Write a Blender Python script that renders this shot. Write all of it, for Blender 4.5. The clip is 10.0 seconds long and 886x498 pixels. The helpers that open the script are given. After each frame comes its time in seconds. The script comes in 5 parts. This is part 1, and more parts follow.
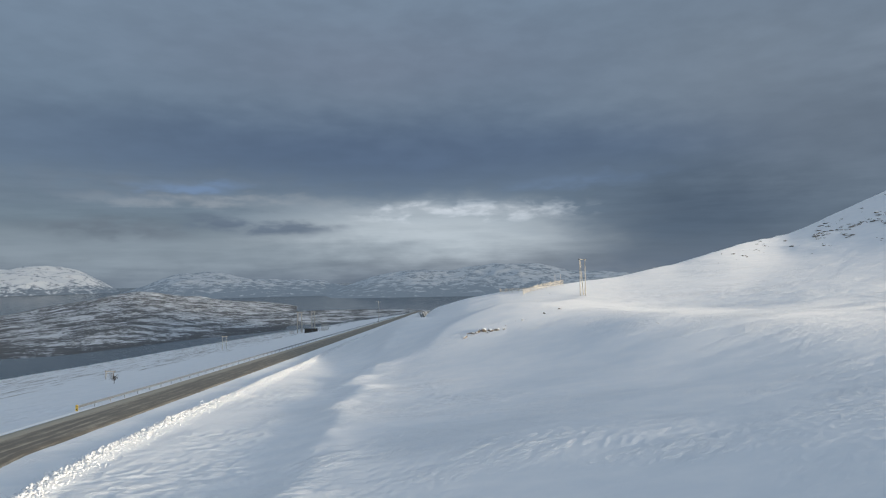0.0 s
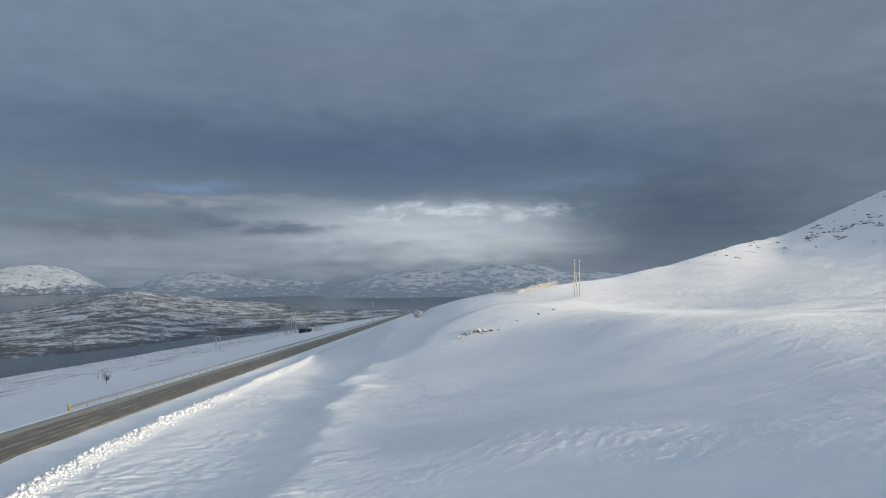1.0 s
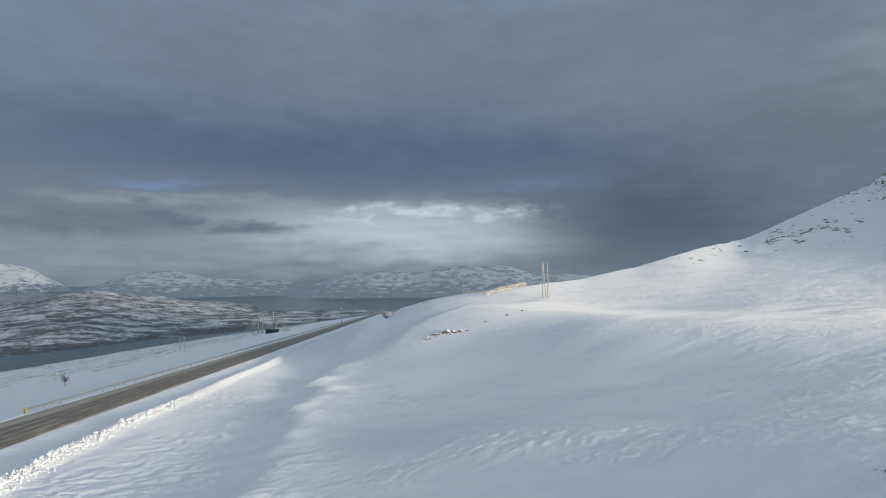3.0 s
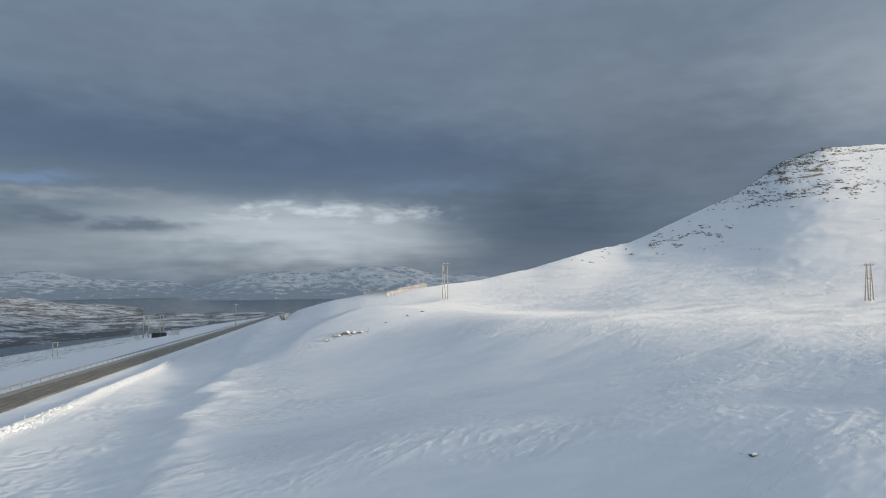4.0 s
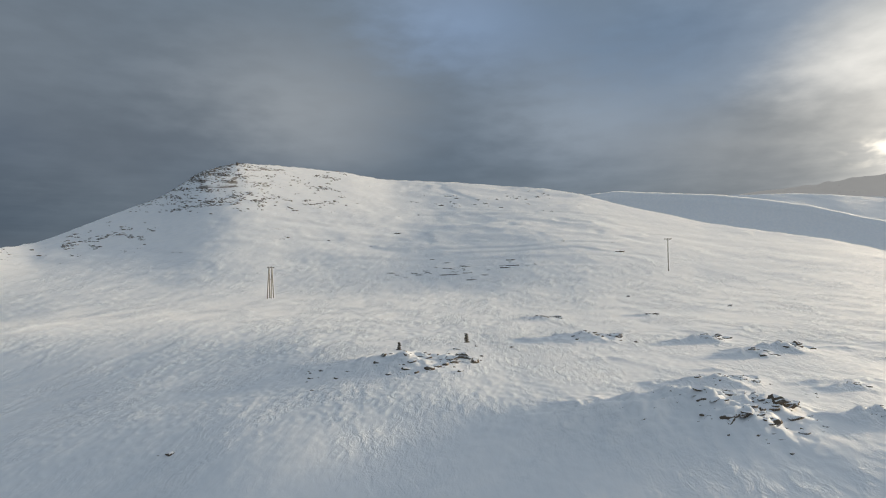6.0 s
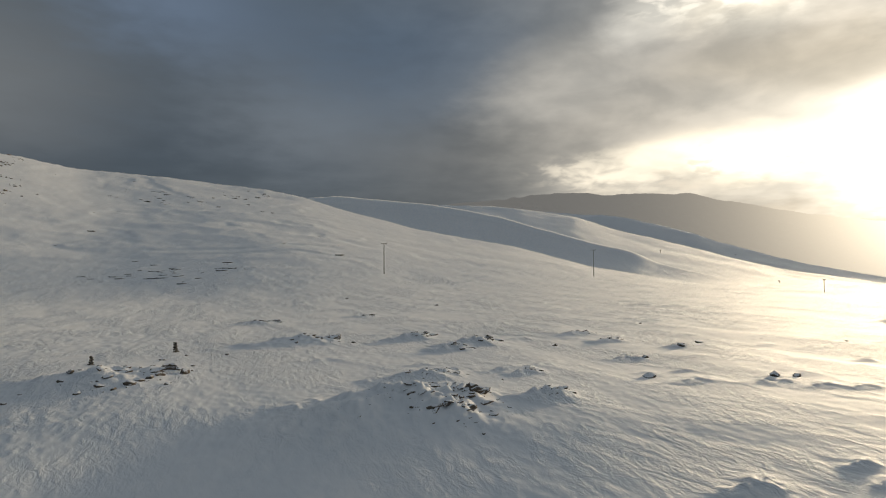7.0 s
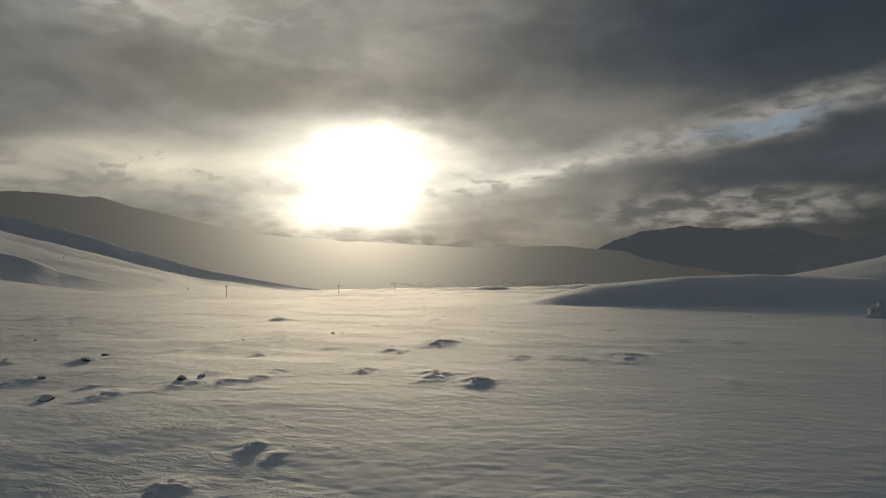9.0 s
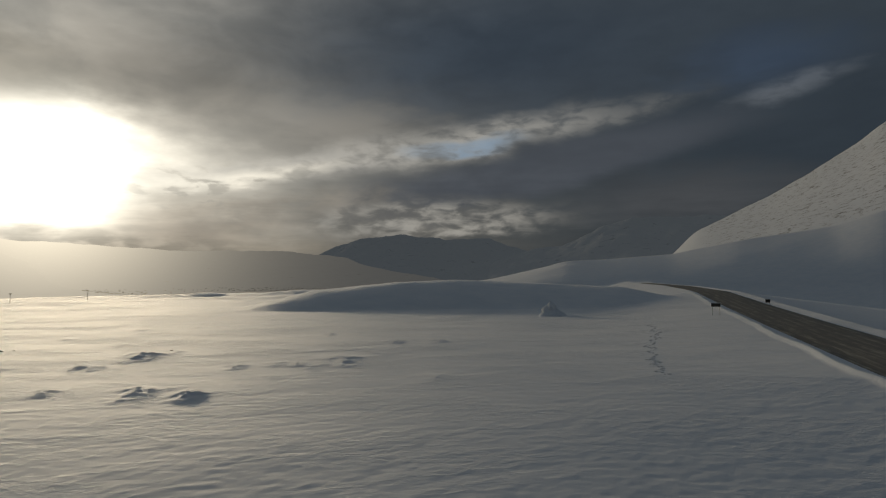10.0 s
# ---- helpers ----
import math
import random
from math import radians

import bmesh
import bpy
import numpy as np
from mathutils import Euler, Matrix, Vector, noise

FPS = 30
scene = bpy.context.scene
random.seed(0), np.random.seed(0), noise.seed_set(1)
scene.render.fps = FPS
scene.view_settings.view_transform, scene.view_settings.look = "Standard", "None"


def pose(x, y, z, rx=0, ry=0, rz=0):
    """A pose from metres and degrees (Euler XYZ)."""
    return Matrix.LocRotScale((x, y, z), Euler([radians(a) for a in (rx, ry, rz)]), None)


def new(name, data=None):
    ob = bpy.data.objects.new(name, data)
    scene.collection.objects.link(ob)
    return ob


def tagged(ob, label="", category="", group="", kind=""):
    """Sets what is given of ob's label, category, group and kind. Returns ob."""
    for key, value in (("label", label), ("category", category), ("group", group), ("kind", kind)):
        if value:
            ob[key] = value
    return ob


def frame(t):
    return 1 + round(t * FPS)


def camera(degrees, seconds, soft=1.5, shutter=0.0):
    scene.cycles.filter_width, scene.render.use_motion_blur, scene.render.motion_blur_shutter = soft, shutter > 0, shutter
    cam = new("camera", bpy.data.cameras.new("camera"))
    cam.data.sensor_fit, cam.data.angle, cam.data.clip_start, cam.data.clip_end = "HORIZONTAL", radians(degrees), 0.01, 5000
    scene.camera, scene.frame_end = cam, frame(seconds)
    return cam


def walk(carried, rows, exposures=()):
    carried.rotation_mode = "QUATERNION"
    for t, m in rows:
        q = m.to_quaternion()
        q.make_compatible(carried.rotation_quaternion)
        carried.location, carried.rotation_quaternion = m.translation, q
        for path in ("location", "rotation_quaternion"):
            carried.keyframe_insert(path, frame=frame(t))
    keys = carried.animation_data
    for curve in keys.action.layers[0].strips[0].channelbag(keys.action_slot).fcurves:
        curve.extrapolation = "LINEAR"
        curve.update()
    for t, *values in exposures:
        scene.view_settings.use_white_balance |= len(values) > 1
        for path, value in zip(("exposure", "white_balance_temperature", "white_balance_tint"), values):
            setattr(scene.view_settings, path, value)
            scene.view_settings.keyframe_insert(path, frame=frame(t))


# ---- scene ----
# ---------------------------------------------------------------- camera
# The drone hovers at the origin and turns to its right; z = 0 is the height of its lens.
cam = camera(71.16, 10.0, 1.15)
ROWS = [
    (0.0, 0.00, 1.74, -0.91),
    (0.5, -0.25, 1.76, -0.79),
    (1.0, -0.50, 1.78, -0.72),
    (1.5, -1.01, 1.81, -0.59),
    (2.0, -1.77, 1.81, -0.48),
    (3.5, -6.10, 1.86, -0.24),
    (4.0, -12.46, 1.87, -0.14),
    (4.5, -24.39, 1.83, -0.25),
    (5.0, -37.09, 1.81, -0.35),
    (5.5, -49.80, 1.80, -0.30),
    (5.7, -54.89, 1.81, -0.37),
    (6.8, -82.86, 1.94, -0.51),
    (7.0, -87.94, 1.93, -0.43),
    (7.5, -100.66, 1.99, -0.51),
    (8.0, -113.40, 2.03, -0.61),
    (8.5, -126.07, 2.02, -0.64),
    (9.0, -138.80, 2.07, -0.87),
    (9.5, -151.52, 2.06, -1.08),
    (10.0, -164.14, 2.23, -0.73),
]
EXPOSURE = [(0.0, 0.7, 6300, 10), (4.0, 0.7, 6350, 10), (5.0, 0.66, 6550, 10), (5.5, 0.58, 6700, 10), (5.7, 0.56, 6750, 10), (6.8, -0.05, 7000, 10), (7.0, -0.35, 7100, 10),
            (7.5, -1.38, 7080, 9), (8.0, -1.85, 6980, 8), (8.5, -1.8, 6850, 8), (9.2, -1.74, 6750, 8), (10.0, -1.64, 6650, 8)]
walk(cam, [(t, pose(0, 0, 0, 90 + pitch, 0, yaw) @ pose(0, 0, 0, 0, 0, roll)) for t, yaw, pitch, roll in ROWS], EXPOSURE)

# ---------------------------------------------------------------- light
SUN_AZ, SUN_EL = -131.0, 8.9          # degrees: azimuth counted to the left of the first view, height


def bearing(az, el=0.0):
    """The unit direction at an azimuth (to the left of +y) and an elevation, in degrees."""
    a, e = radians(az), radians(el)
    return Vector((-math.sin(a) * math.cos(e), math.cos(a) * math.cos(e), math.sin(e)))


sun_data = bpy.data.lights.new("sun", "SUN")
sun_data.energy, sun_data.angle, sun_data.color = 2.5, radians(4.5), (1.0, 0.82, 0.58)
sun = new("sun", sun_data)
sun.matrix_world = Matrix.Translation((0, 0, 60)) @ bearing(SUN_AZ, SUN_EL - 2.2).to_track_quat("Z", "Y").to_matrix().to_4x4()


class Nodes:
    """A short way to write node trees."""

    def __init__(self, tree):
        self.tree = tree
        tree.nodes.clear()

    def add(self, kind, **settings):
        node = self.tree.nodes.new(kind)
        for key, value in settings.items():
            setattr(node, key, value)
        return node

    def put(self, socket, value):
        if hasattr(value, "is_output"):
            self.tree.links.new(value, socket)
        elif value is not None:
            socket.default_value = value

    def math(self, op, a, b=None, c=None, clamp=False):
        node = self.add("ShaderNodeMath", operation=op, use_clamp=clamp)
        for socket, value in zip(node.inputs, (a, b, c)):
            self.put(socket, value)
        return node.outputs[0]

    def vec(self, op, a, b=None):
        node = self.add("ShaderNodeVectorMath", operation=op)
        self.put(node.inputs[0], a)
        self.put(node.inputs[1], b)
        return node.outputs["Value" if op in ("DOT_PRODUCT", "LENGTH") else "Vector"]

    def xyz(self, x, y, z):
        node = self.add("ShaderNodeCombineXYZ")
        for socket, value in zip(node.inputs, (x, y, z)):
            self.put(socket, value)
        return node.outputs[0]

    def noise(self, vector, scale=1.0, detail=4.0, rough=0.55, warp=0.0, lac=2.0):
        node = self.add("ShaderNodeTexNoise")
        self.put(node.inputs["Vector"], vector)
        for key, value in (("Scale", scale), ("Detail", detail), ("Roughness", rough), ("Distortion", warp), ("Lacunarity", lac)):
            self.put(node.inputs[key], value)
        return node.outputs["Fac"]

    def step(self, value, lo, hi, a=0.0, b=1.0):
        node = self.add("ShaderNodeMapRange", interpolation_type="SMOOTHSTEP")
        for socket, v in zip(node.inputs, (value, lo, hi, a, b)):
            self.put(socket, v)
        return node.outputs[0]

    def mix(self, fac, a, b, blend="MIX"):
        node = self.add("ShaderNodeMix", data_type="RGBA", blend_type=blend)
        self.put(node.inputs[0], fac)
        for socket, v in ((node.inputs[6], a), (node.inputs[7], b)):
            self.put(socket, (*v, 1.0) if isinstance(v, tuple) and len(v) == 3 else v)
        return node.outputs[2]


# ---------------------------------------------------------------- sky
# cloud banks, openings and lit rims: (azimuth to the right, elevation, half widths, tilt, softness), colour, cover
CLOUDS = [
    ((-5.0, 10.5, 38.0, 3.2, 0.0, 1.2), (0.082, 0.122, 0.195), 0.8),       # slate band over the fjord
    ((-30.0, 7.0, 20.0, 1.6, 0.0, 1.0), (0.15, 0.19, 0.24), 0.6),
    ((-1.5, 3.1, 14.5, 3.0, -0.02, 1.0), (0.435, 0.485, 0.52), 0.95),          # pale opening
    ((2.0, 5.5, 9.5, 0.6, -0.03, 1.0), (0.56, 0.60, 0.64), 0.6),
    ((-26.0, 1.2, 22.0, 2.0, 0.0, 1.0), (0.255, 0.305, 0.345), 0.8),
    ((-20.0, 6.2, 10.0, 0.6, 0.0, 0.9), (0.30, 0.33, 0.36), 0.6),
    ((-16.5, 4.2, 7.2, 0.85, -0.03, 0.7), (0.115, 0.15, 0.20), 0.9),      # lens cloud
    ((-28.5, 3.2, 6.0, 1.1, 0.0, 0.8), (0.14, 0.17, 0.205), 0.8),
    ((-22.0, 7.4, 5.0, 0.45, 0.0, 1.0), (0.17, 0.26, 0.42), 0.6),          # blue chinks
    ((14.0, 7.5, 7.0, 0.6, 0.0, 1.0), (0.15, 0.22, 0.34), 0.5),
    ((23.0, 4.5, 10.0, 4.0, 0.0, 1.1), (0.082, 0.115, 0.16), 0.95),        # dark bank beside the hill
    ((6.0, -0.8, 16.0, 1.3, 0.0, 1.2), (0.20, 0.23, 0.26), 0.6),
    ((-6.0, 18.5, 20.0, 4.0, 0.0, 1.2), (0.155, 0.19, 0.25), 0.6),
    ((30.0, 17.0, 14.0, 6.0, 0.0, 1.3), (0.165, 0.205, 0.255), 0.75),
    ((50.0, 14.5, 10.0, 6.0, 0.0, 1.3), (0.285, 0.325, 0.37), 0.85),
    ((34.0, 10.0, 10.0, 5.0, 0.0, 1.3), (0.135, 0.168, 0.21), 0.7),
    ((66.0, 21.5, 8.0, 4.0, -0.1, 1.3), (0.25, 0.36, 0.55), 0.75),         # blue gap above the hill
    ((76.0, 14.0, 9.0, 5.5, 0.0, 1.3), (0.28, 0.345, 0.43), 0.85),
    ((91.0, 10.0, 10.0, 6.0, 0.0, 1.3), (0.215, 0.25, 0.29), 0.85),
    ((84.0, 20.0, 13.0, 6.0, 0.0, 1.3), (0.125, 0.21, 0.34), 0.85),
]
# the lit side: drawn over the veiled sun's glow
LIT_CLOUDS = [
    ((109.0, 10.0, 12.0, 7.5, 0.0, 1.3), (1.25, 1.2, 1.1), 0.6),           # thin cloud lit from behind
    ((117.0, 22.6, 9.0, 2.6, 0.05, 1.25), (2.38, 2.28, 2.01), 0.85),       # bright broken cloud high up
    ((106.0, 21.5, 5.0, 2.0, 0.3, 1.0), (1.36, 1.39, 1.36), 0.6),
    ((126.0, 16.3, 16.0, 2.6, -0.05, 1.0), (0.979, 0.911, 0.775), 0.8),       # brown-grey bank over the sun
    ((140.0, 16.5, 9.0, 3.6, -0.1, 1.1), (0.843, 0.802, 0.734), 0.75),
    ((114.0, 9.4, 8.0, 1.8, 0.0, 1.25), (3.94, 3.6, 2.92), 0.8),            # bright wisps left of the sun
    ((118.0, 7.0, 9.0, 0.5, 0.0, 0.7), (2.04, 1.84, 1.5), 0.6),
    ((104.5, 8.7, 5.0, 1.7, 0.1, 1.0), (2.04, 1.93, 1.66), 0.8),
    ((108.0, 6.4, 8.0, 0.7, 0.0, 0.9), (1.56, 1.47, 1.28), 0.7),
    ((99.0, 17.0, 8.0, 3.5, 0.2, 1.2), (0.95, 0.95, 0.92), 0.7),
    ((120.0, 4.2, 13.0, 1.2, -0.05, 0.9), (1.29, 1.14, 0.925), 0.7),         # haze over the far valley side
    ((134.0, 2.4, 24.0, 1.6, 0.0, 1.25), (0.843, 0.762, 0.626), 0.8),         # haze low over the valley
    ((142.0, 4.6, 6.0, 1.9, 0.0, 1.0), (1.5, 1.29, 1.06), 0.85),
    ((168.0, 20.0, 22.0, 5.5, 0.0, 1.1), (0.177, 0.238, 0.326), 0.95),        # dark deck to the south
    ((152.0, 12.5, 9.0, 2.4, 0.05, 1.0), (0.925, 0.884, 0.816), 0.8),
    ((157.0, 10.8, 21.0, 1.5, 0.15, 1.15), (1.97, 1.9, 1.77), 0.8),        # lit gap rising to the right
    ((145.0, 8.3, 7.5, 0.7, 0.16, 1.2), (4.35, 4.08, 3.54), 0.65),
    ((164.5, 11.6, 5.5, 0.6, 0.08, 0.9), (0.979, 1.33, 1.77), 0.85),         # strip of blue
    ((172.0, 9.4, 18.0, 2.3, 0.17, 0.6), (0.292, 0.333, 0.408), 0.95),       # slate bank under the gap
    ((150.0, 5.8, 8.0, 1.4, 0.12, 0.8), (0.979, 0.898, 0.789), 0.85),
    ((163.0, 5.0, 11.5, 1.6, 0.0, 1.1), (0.843, 0.816, 0.775), 0.75),           # small lit puffs over the mountain
    ((160.0, 3.6, 8.0, 0.7, 0.0, 1.0), (0.816, 0.775, 0.707), 0.7),
    ((186.0, 6.0, 10.0, 2.4, 0.0, 1.0), (0.286, 0.306, 0.34), 0.85),
    ((193.5, 14.5, 4.0, 0.8, 0.15, 0.9), (0.571, 0.639, 0.748), 0.7),
    ((192.0, 17.0, 6.0, 2.0, 0.0, 1.2), (0.19, 0.299, 0.517), 0.5),
]

# centre and half widths, noise limits, colour, cover
TORN = [
    ((162.5, 4.7, 12.5, 2.2), 0.40, 0.70, (1.7, 1.63, 1.5), 0.85),
    ((162.0, 4.4, 12.0, 2.0), 0.48, 0.28, (0.5, 0.5, 0.52), 0.6),
    ((116.0, 23.0, 13.0, 3.4), 0.46, 0.64, (2.58, 2.52, 2.31), 0.7),
    ((104.0, 8.6, 9.0, 2.2), 0.42, 0.68, (1.84, 1.74, 1.52), 0.7),
    ((115.0, 8.0, 11.0, 3.2), 0.46, 0.34, (1.5, 1.39, 1.2), 0.75),
    ((143.0, 7.6, 8.0, 2.4), 0.46, 0.34, (1.16, 1.09, 0.979), 0.8),
    ((2.0, 5.2, 14.0, 1.2), 0.44, 0.66, (0.64, 0.69, 0.74), 0.5),
]


def build_sky():
    world = bpy.data.worlds.new("overcast_sky")
    scene.world = world
    world.use_nodes = True
    n = Nodes(world.node_tree)
    way = n.vec("NORMALIZE", n.add("ShaderNodeTexCoord").outputs["Generated"])
    split = n.add("ShaderNodeSeparateXYZ")
    n.put(split.inputs[0], way)
    x, y, z = split.outputs
    el = n.math("MULTIPLY", n.math("ARCSINE", z), 57.2958)
    # azimuth counted to the right of the first view, -80 to 280
    az = n.math("MULTIPLY", n.math("ARCTAN2", x, y), 57.2958)
    az = n.math("SUBTRACT", n.math("MODULO", n.math("ADD", az, 440.0), 360.0), 80.0)
    # drifting wisps, stretched along the horizon
    wisp = n.noise(n.xyz(n.math("MULTIPLY", az, 0.065), n.math("MULTIPLY", el, 0.17), 3.1), 1.0, 5.0, 0.5, 0.15)
    broad = n.noise(n.xyz(n.math("MULTIPLY", az, 0.020), n.math("MULTIPLY", el, 0.06), 7.7), 1.0, 3.0, 0.5, 0.3)
    puff = n.noise(n.xyz(n.math("MULTIPLY", az, 0.28), n.math("MULTIPLY", el, 0.75), 1.9), 1.0, 5.0, 0.52, 0.0)
    streak = n.noise(n.xyz(n.math("MULTIPLY", az, 0.16), n.math("MULTIPLY", el, 1.5), 4.3), 1.0, 7.0, 0.6, 0.25)
    thready = n.step(el, 12.0, 5.0, 0.0, 1.0)
    els = n.math("ADD", el, n.math("MULTIPLY", n.math("MULTIPLY", n.math("SUBTRACT", streak, 0.5), 1.0), thready))
    elw = n.math("ADD", els, n.math("ADD", n.math("MULTIPLY", n.math("SUBTRACT", wisp, 0.5), 3.6), n.math("MULTIPLY", n.math("SUBTRACT", puff, 0.5), 1.6)))
    azw = n.math("ADD", az, n.math("ADD", n.math("MULTIPLY", n.math("SUBTRACT", broad, 0.5), 12.0), n.math("MULTIPLY", n.math("SUBTRACT", puff, 0.5), 5.0)))

    flecks = n.noise(n.xyz(n.math("MULTIPLY", az, 0.42), n.math("MULTIPLY", el, 1.05), 9.2), 1.0, 3.5, 0.5, 0.3)

    def over(col, banks):
        for (a0, e0, wa, we, tilt, soft), colour, cover in banks:
            da, de = n.math("SUBTRACT", azw, a0), n.math("SUBTRACT", elw, e0)
            de = n.math("SUBTRACT", de, n.math("MULTIPLY", da, tilt))
            q = n.math("ADD", n.math("POWER", n.math("ABSOLUTE", n.math("DIVIDE", da, wa)), 2.0),
                       n.math("POWER", n.math("ABSOLUTE", n.math("DIVIDE", de, we)), 2.0))
            f = n.step(n.math("SQRT", q), max(0.0, 1.0 - 0.8 * soft), 1.0 + 0.55 * soft, cover, 0.0)
            if we < 1.75:
                f = n.math("MULTIPLY", f, n.step(flecks, 0.30, 0.60, 0.35, 1.0))
            col = n.mix(f, col, colour)
        return col

    nishita = n.add("ShaderNodeTexSky", sky_type="NISHITA", sun_disc=False, sun_elevation=radians(SUN_EL), sun_rotation=radians(-SUN_AZ),
                    altitude=300.0, dust_density=1.0).outputs[0]
    clear = n.mix(1.0, nishita, (0.10, 0.10, 0.10), "MULTIPLY")
    # the cloud deck: slate blue low down, paler and thinner overhead
    deck = n.mix(n.step(el, 8.0, 24.0), (0.118, 0.16, 0.222), (0.175, 0.228, 0.295))
    deck = n.mix(n.step(el, 27.0, 55.0), deck, (0.39, 0.47, 0.565))
    col = over(n.mix(0.9, clear, deck), CLOUDS)
    # light of the veiled sun through the cloud
    d = n.math("MINIMUM", n.math("MAXIMUM", n.vec("DOT_PRODUCT", way, tuple(bearing(SUN_AZ, SUN_EL))), -1.0), 1.0)
    off = n.math("MULTIPLY", n.math("ARCCOSINE", d), 57.2958)
    da, de = n.math("SUBTRACT", azw, -SUN_AZ), n.math("SUBTRACT", elw, SUN_EL)

    def oval(wa, we, power):
        q = n.math("ADD", n.math("POWER", n.math("ABSOLUTE", n.math("DIVIDE", da, wa)), 2.0), n.math("POWER", n.math("ABSOLUTE", n.math("DIVIDE", de, we)), 2.0))
        return n.math("EXPONENT", n.math("MULTIPLY", n.math("POWER", q, power * 0.5), -1.0))

    wide = n.math("EXPONENT", n.math("MULTIPLY", n.math("POWER", n.math("DIVIDE", off, 14.0), 1.2), -1.0))
    shine = n.math("MULTIPLY", oval(11.0, 3.1, 1.5), n.step(wisp, 0.3, 0.7, 0.5, 1.5))
    col = n.mix(1.0, col, n.mix(wide, (0, 0, 0), (3.4, 3.15, 2.7)), "ADD")
    col = over(col, LIT_CLOUDS)
    # finer light and dark in the cloud
    col = n.mix(1.0, col, n.mix(n.step(wisp, 0.3, 0.7), (0.955, 0.96, 0.965), (1.05, 1.045, 1.04)), "MULTIPLY")
    col = n.mix(1.0, col, n.mix(n.step(puff, 0.3, 0.7), (0.965, 0.965, 0.965), (1.035, 1.035, 1.035)), "MULTIPLY")
    col = n.mix(thready, col, n.mix(1.0, col, n.mix(n.step(streak, 0.32, 0.68), (0.95, 0.955, 0.96), (1.055, 1.05, 1.045)), "MULTIPLY"))
    # torn puffs: lit and dark flecks where the deck breaks up
    for (a0, e0, wa, we), lo, hi, lit, cover in TORN:
        q = n.math("ADD", n.math("POWER", n.math("DIVIDE", n.math("SUBTRACT", az, a0), wa), 2.0), n.math("POWER", n.math("DIVIDE", n.math("SUBTRACT", els, e0), we), 2.0))
        f = n.math("MULTIPLY", n.step(n.math("SQRT", q), 0.45, 1.1, cover, 0.0), n.step(flecks, lo, hi))
        col = n.mix(f, col, lit)
    lump = n.noise(n.xyz(n.math("MULTIPLY", az, 0.13), n.math("MULTIPLY", el, 0.25), 5.4), 1.0, 5.0, 0.5, 0.3)
    lit_side = n.step(off, 60.0, 20.0, 0.0, 0.75)
    col = n.mix(1.0, col, n.mix(lit_side, (1, 1, 1), n.mix(n.step(lump, 0.32, 0.68), (0.78, 0.79, 0.80), (1.24, 1.22, 1.2))), "MULTIPLY")
    col = n.mix(1.0, col, n.mix(shine, (0, 0, 0), (4.6, 4.3, 3.7)), "ADD")
    col = n.mix(1.0, col, n.mix(oval(2.5, 2.0, 1.2), (0, 0, 0), (42.0, 40.0, 35.0)), "ADD")
    back = n.add("ShaderNodeBackground")
    n.put(back.inputs[0], col)
    n.put(back.inputs[1], 0.66)
    n.put(n.add("ShaderNodeOutputWorld").inputs[0], back.outputs[0])


build_sky()

# ---------------------------------------------------------------- terrain
SEA = -110.0


def lattice(x, y, seed=0):
    """Smooth value noise in [-1, 1] on numpy arrays."""
    xi, yi = np.floor(x), np.floor(y)
    fx, fy = x - xi, y - yi
    fx, fy = fx * fx * fx * (fx * (fx * 6 - 15) + 10), fy * fy * fy * (fy * (fy * 6 - 15) + 10)

    def h(i, j):
        k = (i.astype(np.int64) * 374761393 + j.astype(np.int64) * 668265263 + seed * 982451653) & 0x7FFFFFFF
        k = ((k ^ (k >> 13)) * 1274126177) & 0x7FFFFFFF
        k = ((k ^ (k >> 16)) * 1103515245) & 0x7FFFFFFF
        return (k & 0xFFFFF) / 524287.5 - 1.0
    a, b, c, d = h(xi, yi), h(xi + 1, yi), h(xi, yi + 1), h(xi + 1, yi + 1)
    return a + (b - a) * fx + (c - a) * fy + (a - b - c + d) * fx * fy


def fbm(x, y, octaves=4, seed=0, gain=0.5):
    s, w, total = 0.0, 1.0, 0.0
    for k in range(octaves):
        c, q = math.cos(0.7 * k + seed), math.sin(0.7 * k + seed)
        s = s + w * lattice((x * c - y * q) * 2 ** k + 13.7 * k, (x * q + y * c) * 2 ** k - 7.3 * k, seed + k)
        total += w
        w *= gain
    return s / total


def ease(u):
    u = np.clip(u, 0.0, 1.0)
    return u * u * (3 - 2 * u)


def course(az, *pairs, smooth=10.0):
    """A smooth curve through (azimuth to the right, value) pairs, rounded over some degrees."""
    a = np.array([p[0] for p in pairs], float)
    v = np.array([p[1] for p in pairs], float)
    fine = np.arange(a[0] - 40, a[-1] + 40, 0.25)
    k = np.exp(-((np.arange(-80, 81) * 0.25) / (0.4 * smooth)) ** 2)
    w = np.convolve(np.pad(np.interp(fine, a, v), 80, "edge"), k / k.sum(), "valid")
    return np.interp(az, fine, w)


def skyline(az, *pairs, smooth=1.4):
    """A crest's height in degrees along the azimuth, sinking out of sight past both ends."""
    return course(az, (pairs[0][0] - 5, -45), *pairs, (pairs[-1][0] + 5, -45), smooth=smooth)


# the road: inner and outer edge (x to the left of the camera is negative) and height along y
def road_inner(y):
    return np.interp(y, (-400, -260, -200, -60, 10, 57.6, 1024), (-8.0, -18.5, -21.0, -20.8, -30.0, -38.9, -38.9))


def road_outer(y):
    return np.interp(y, (-400, -260, -200, -60, 10, 57.6, 1024), (-16.0, -26.5, -29.3, -30.9, -38.0, -45.06, -45.06))


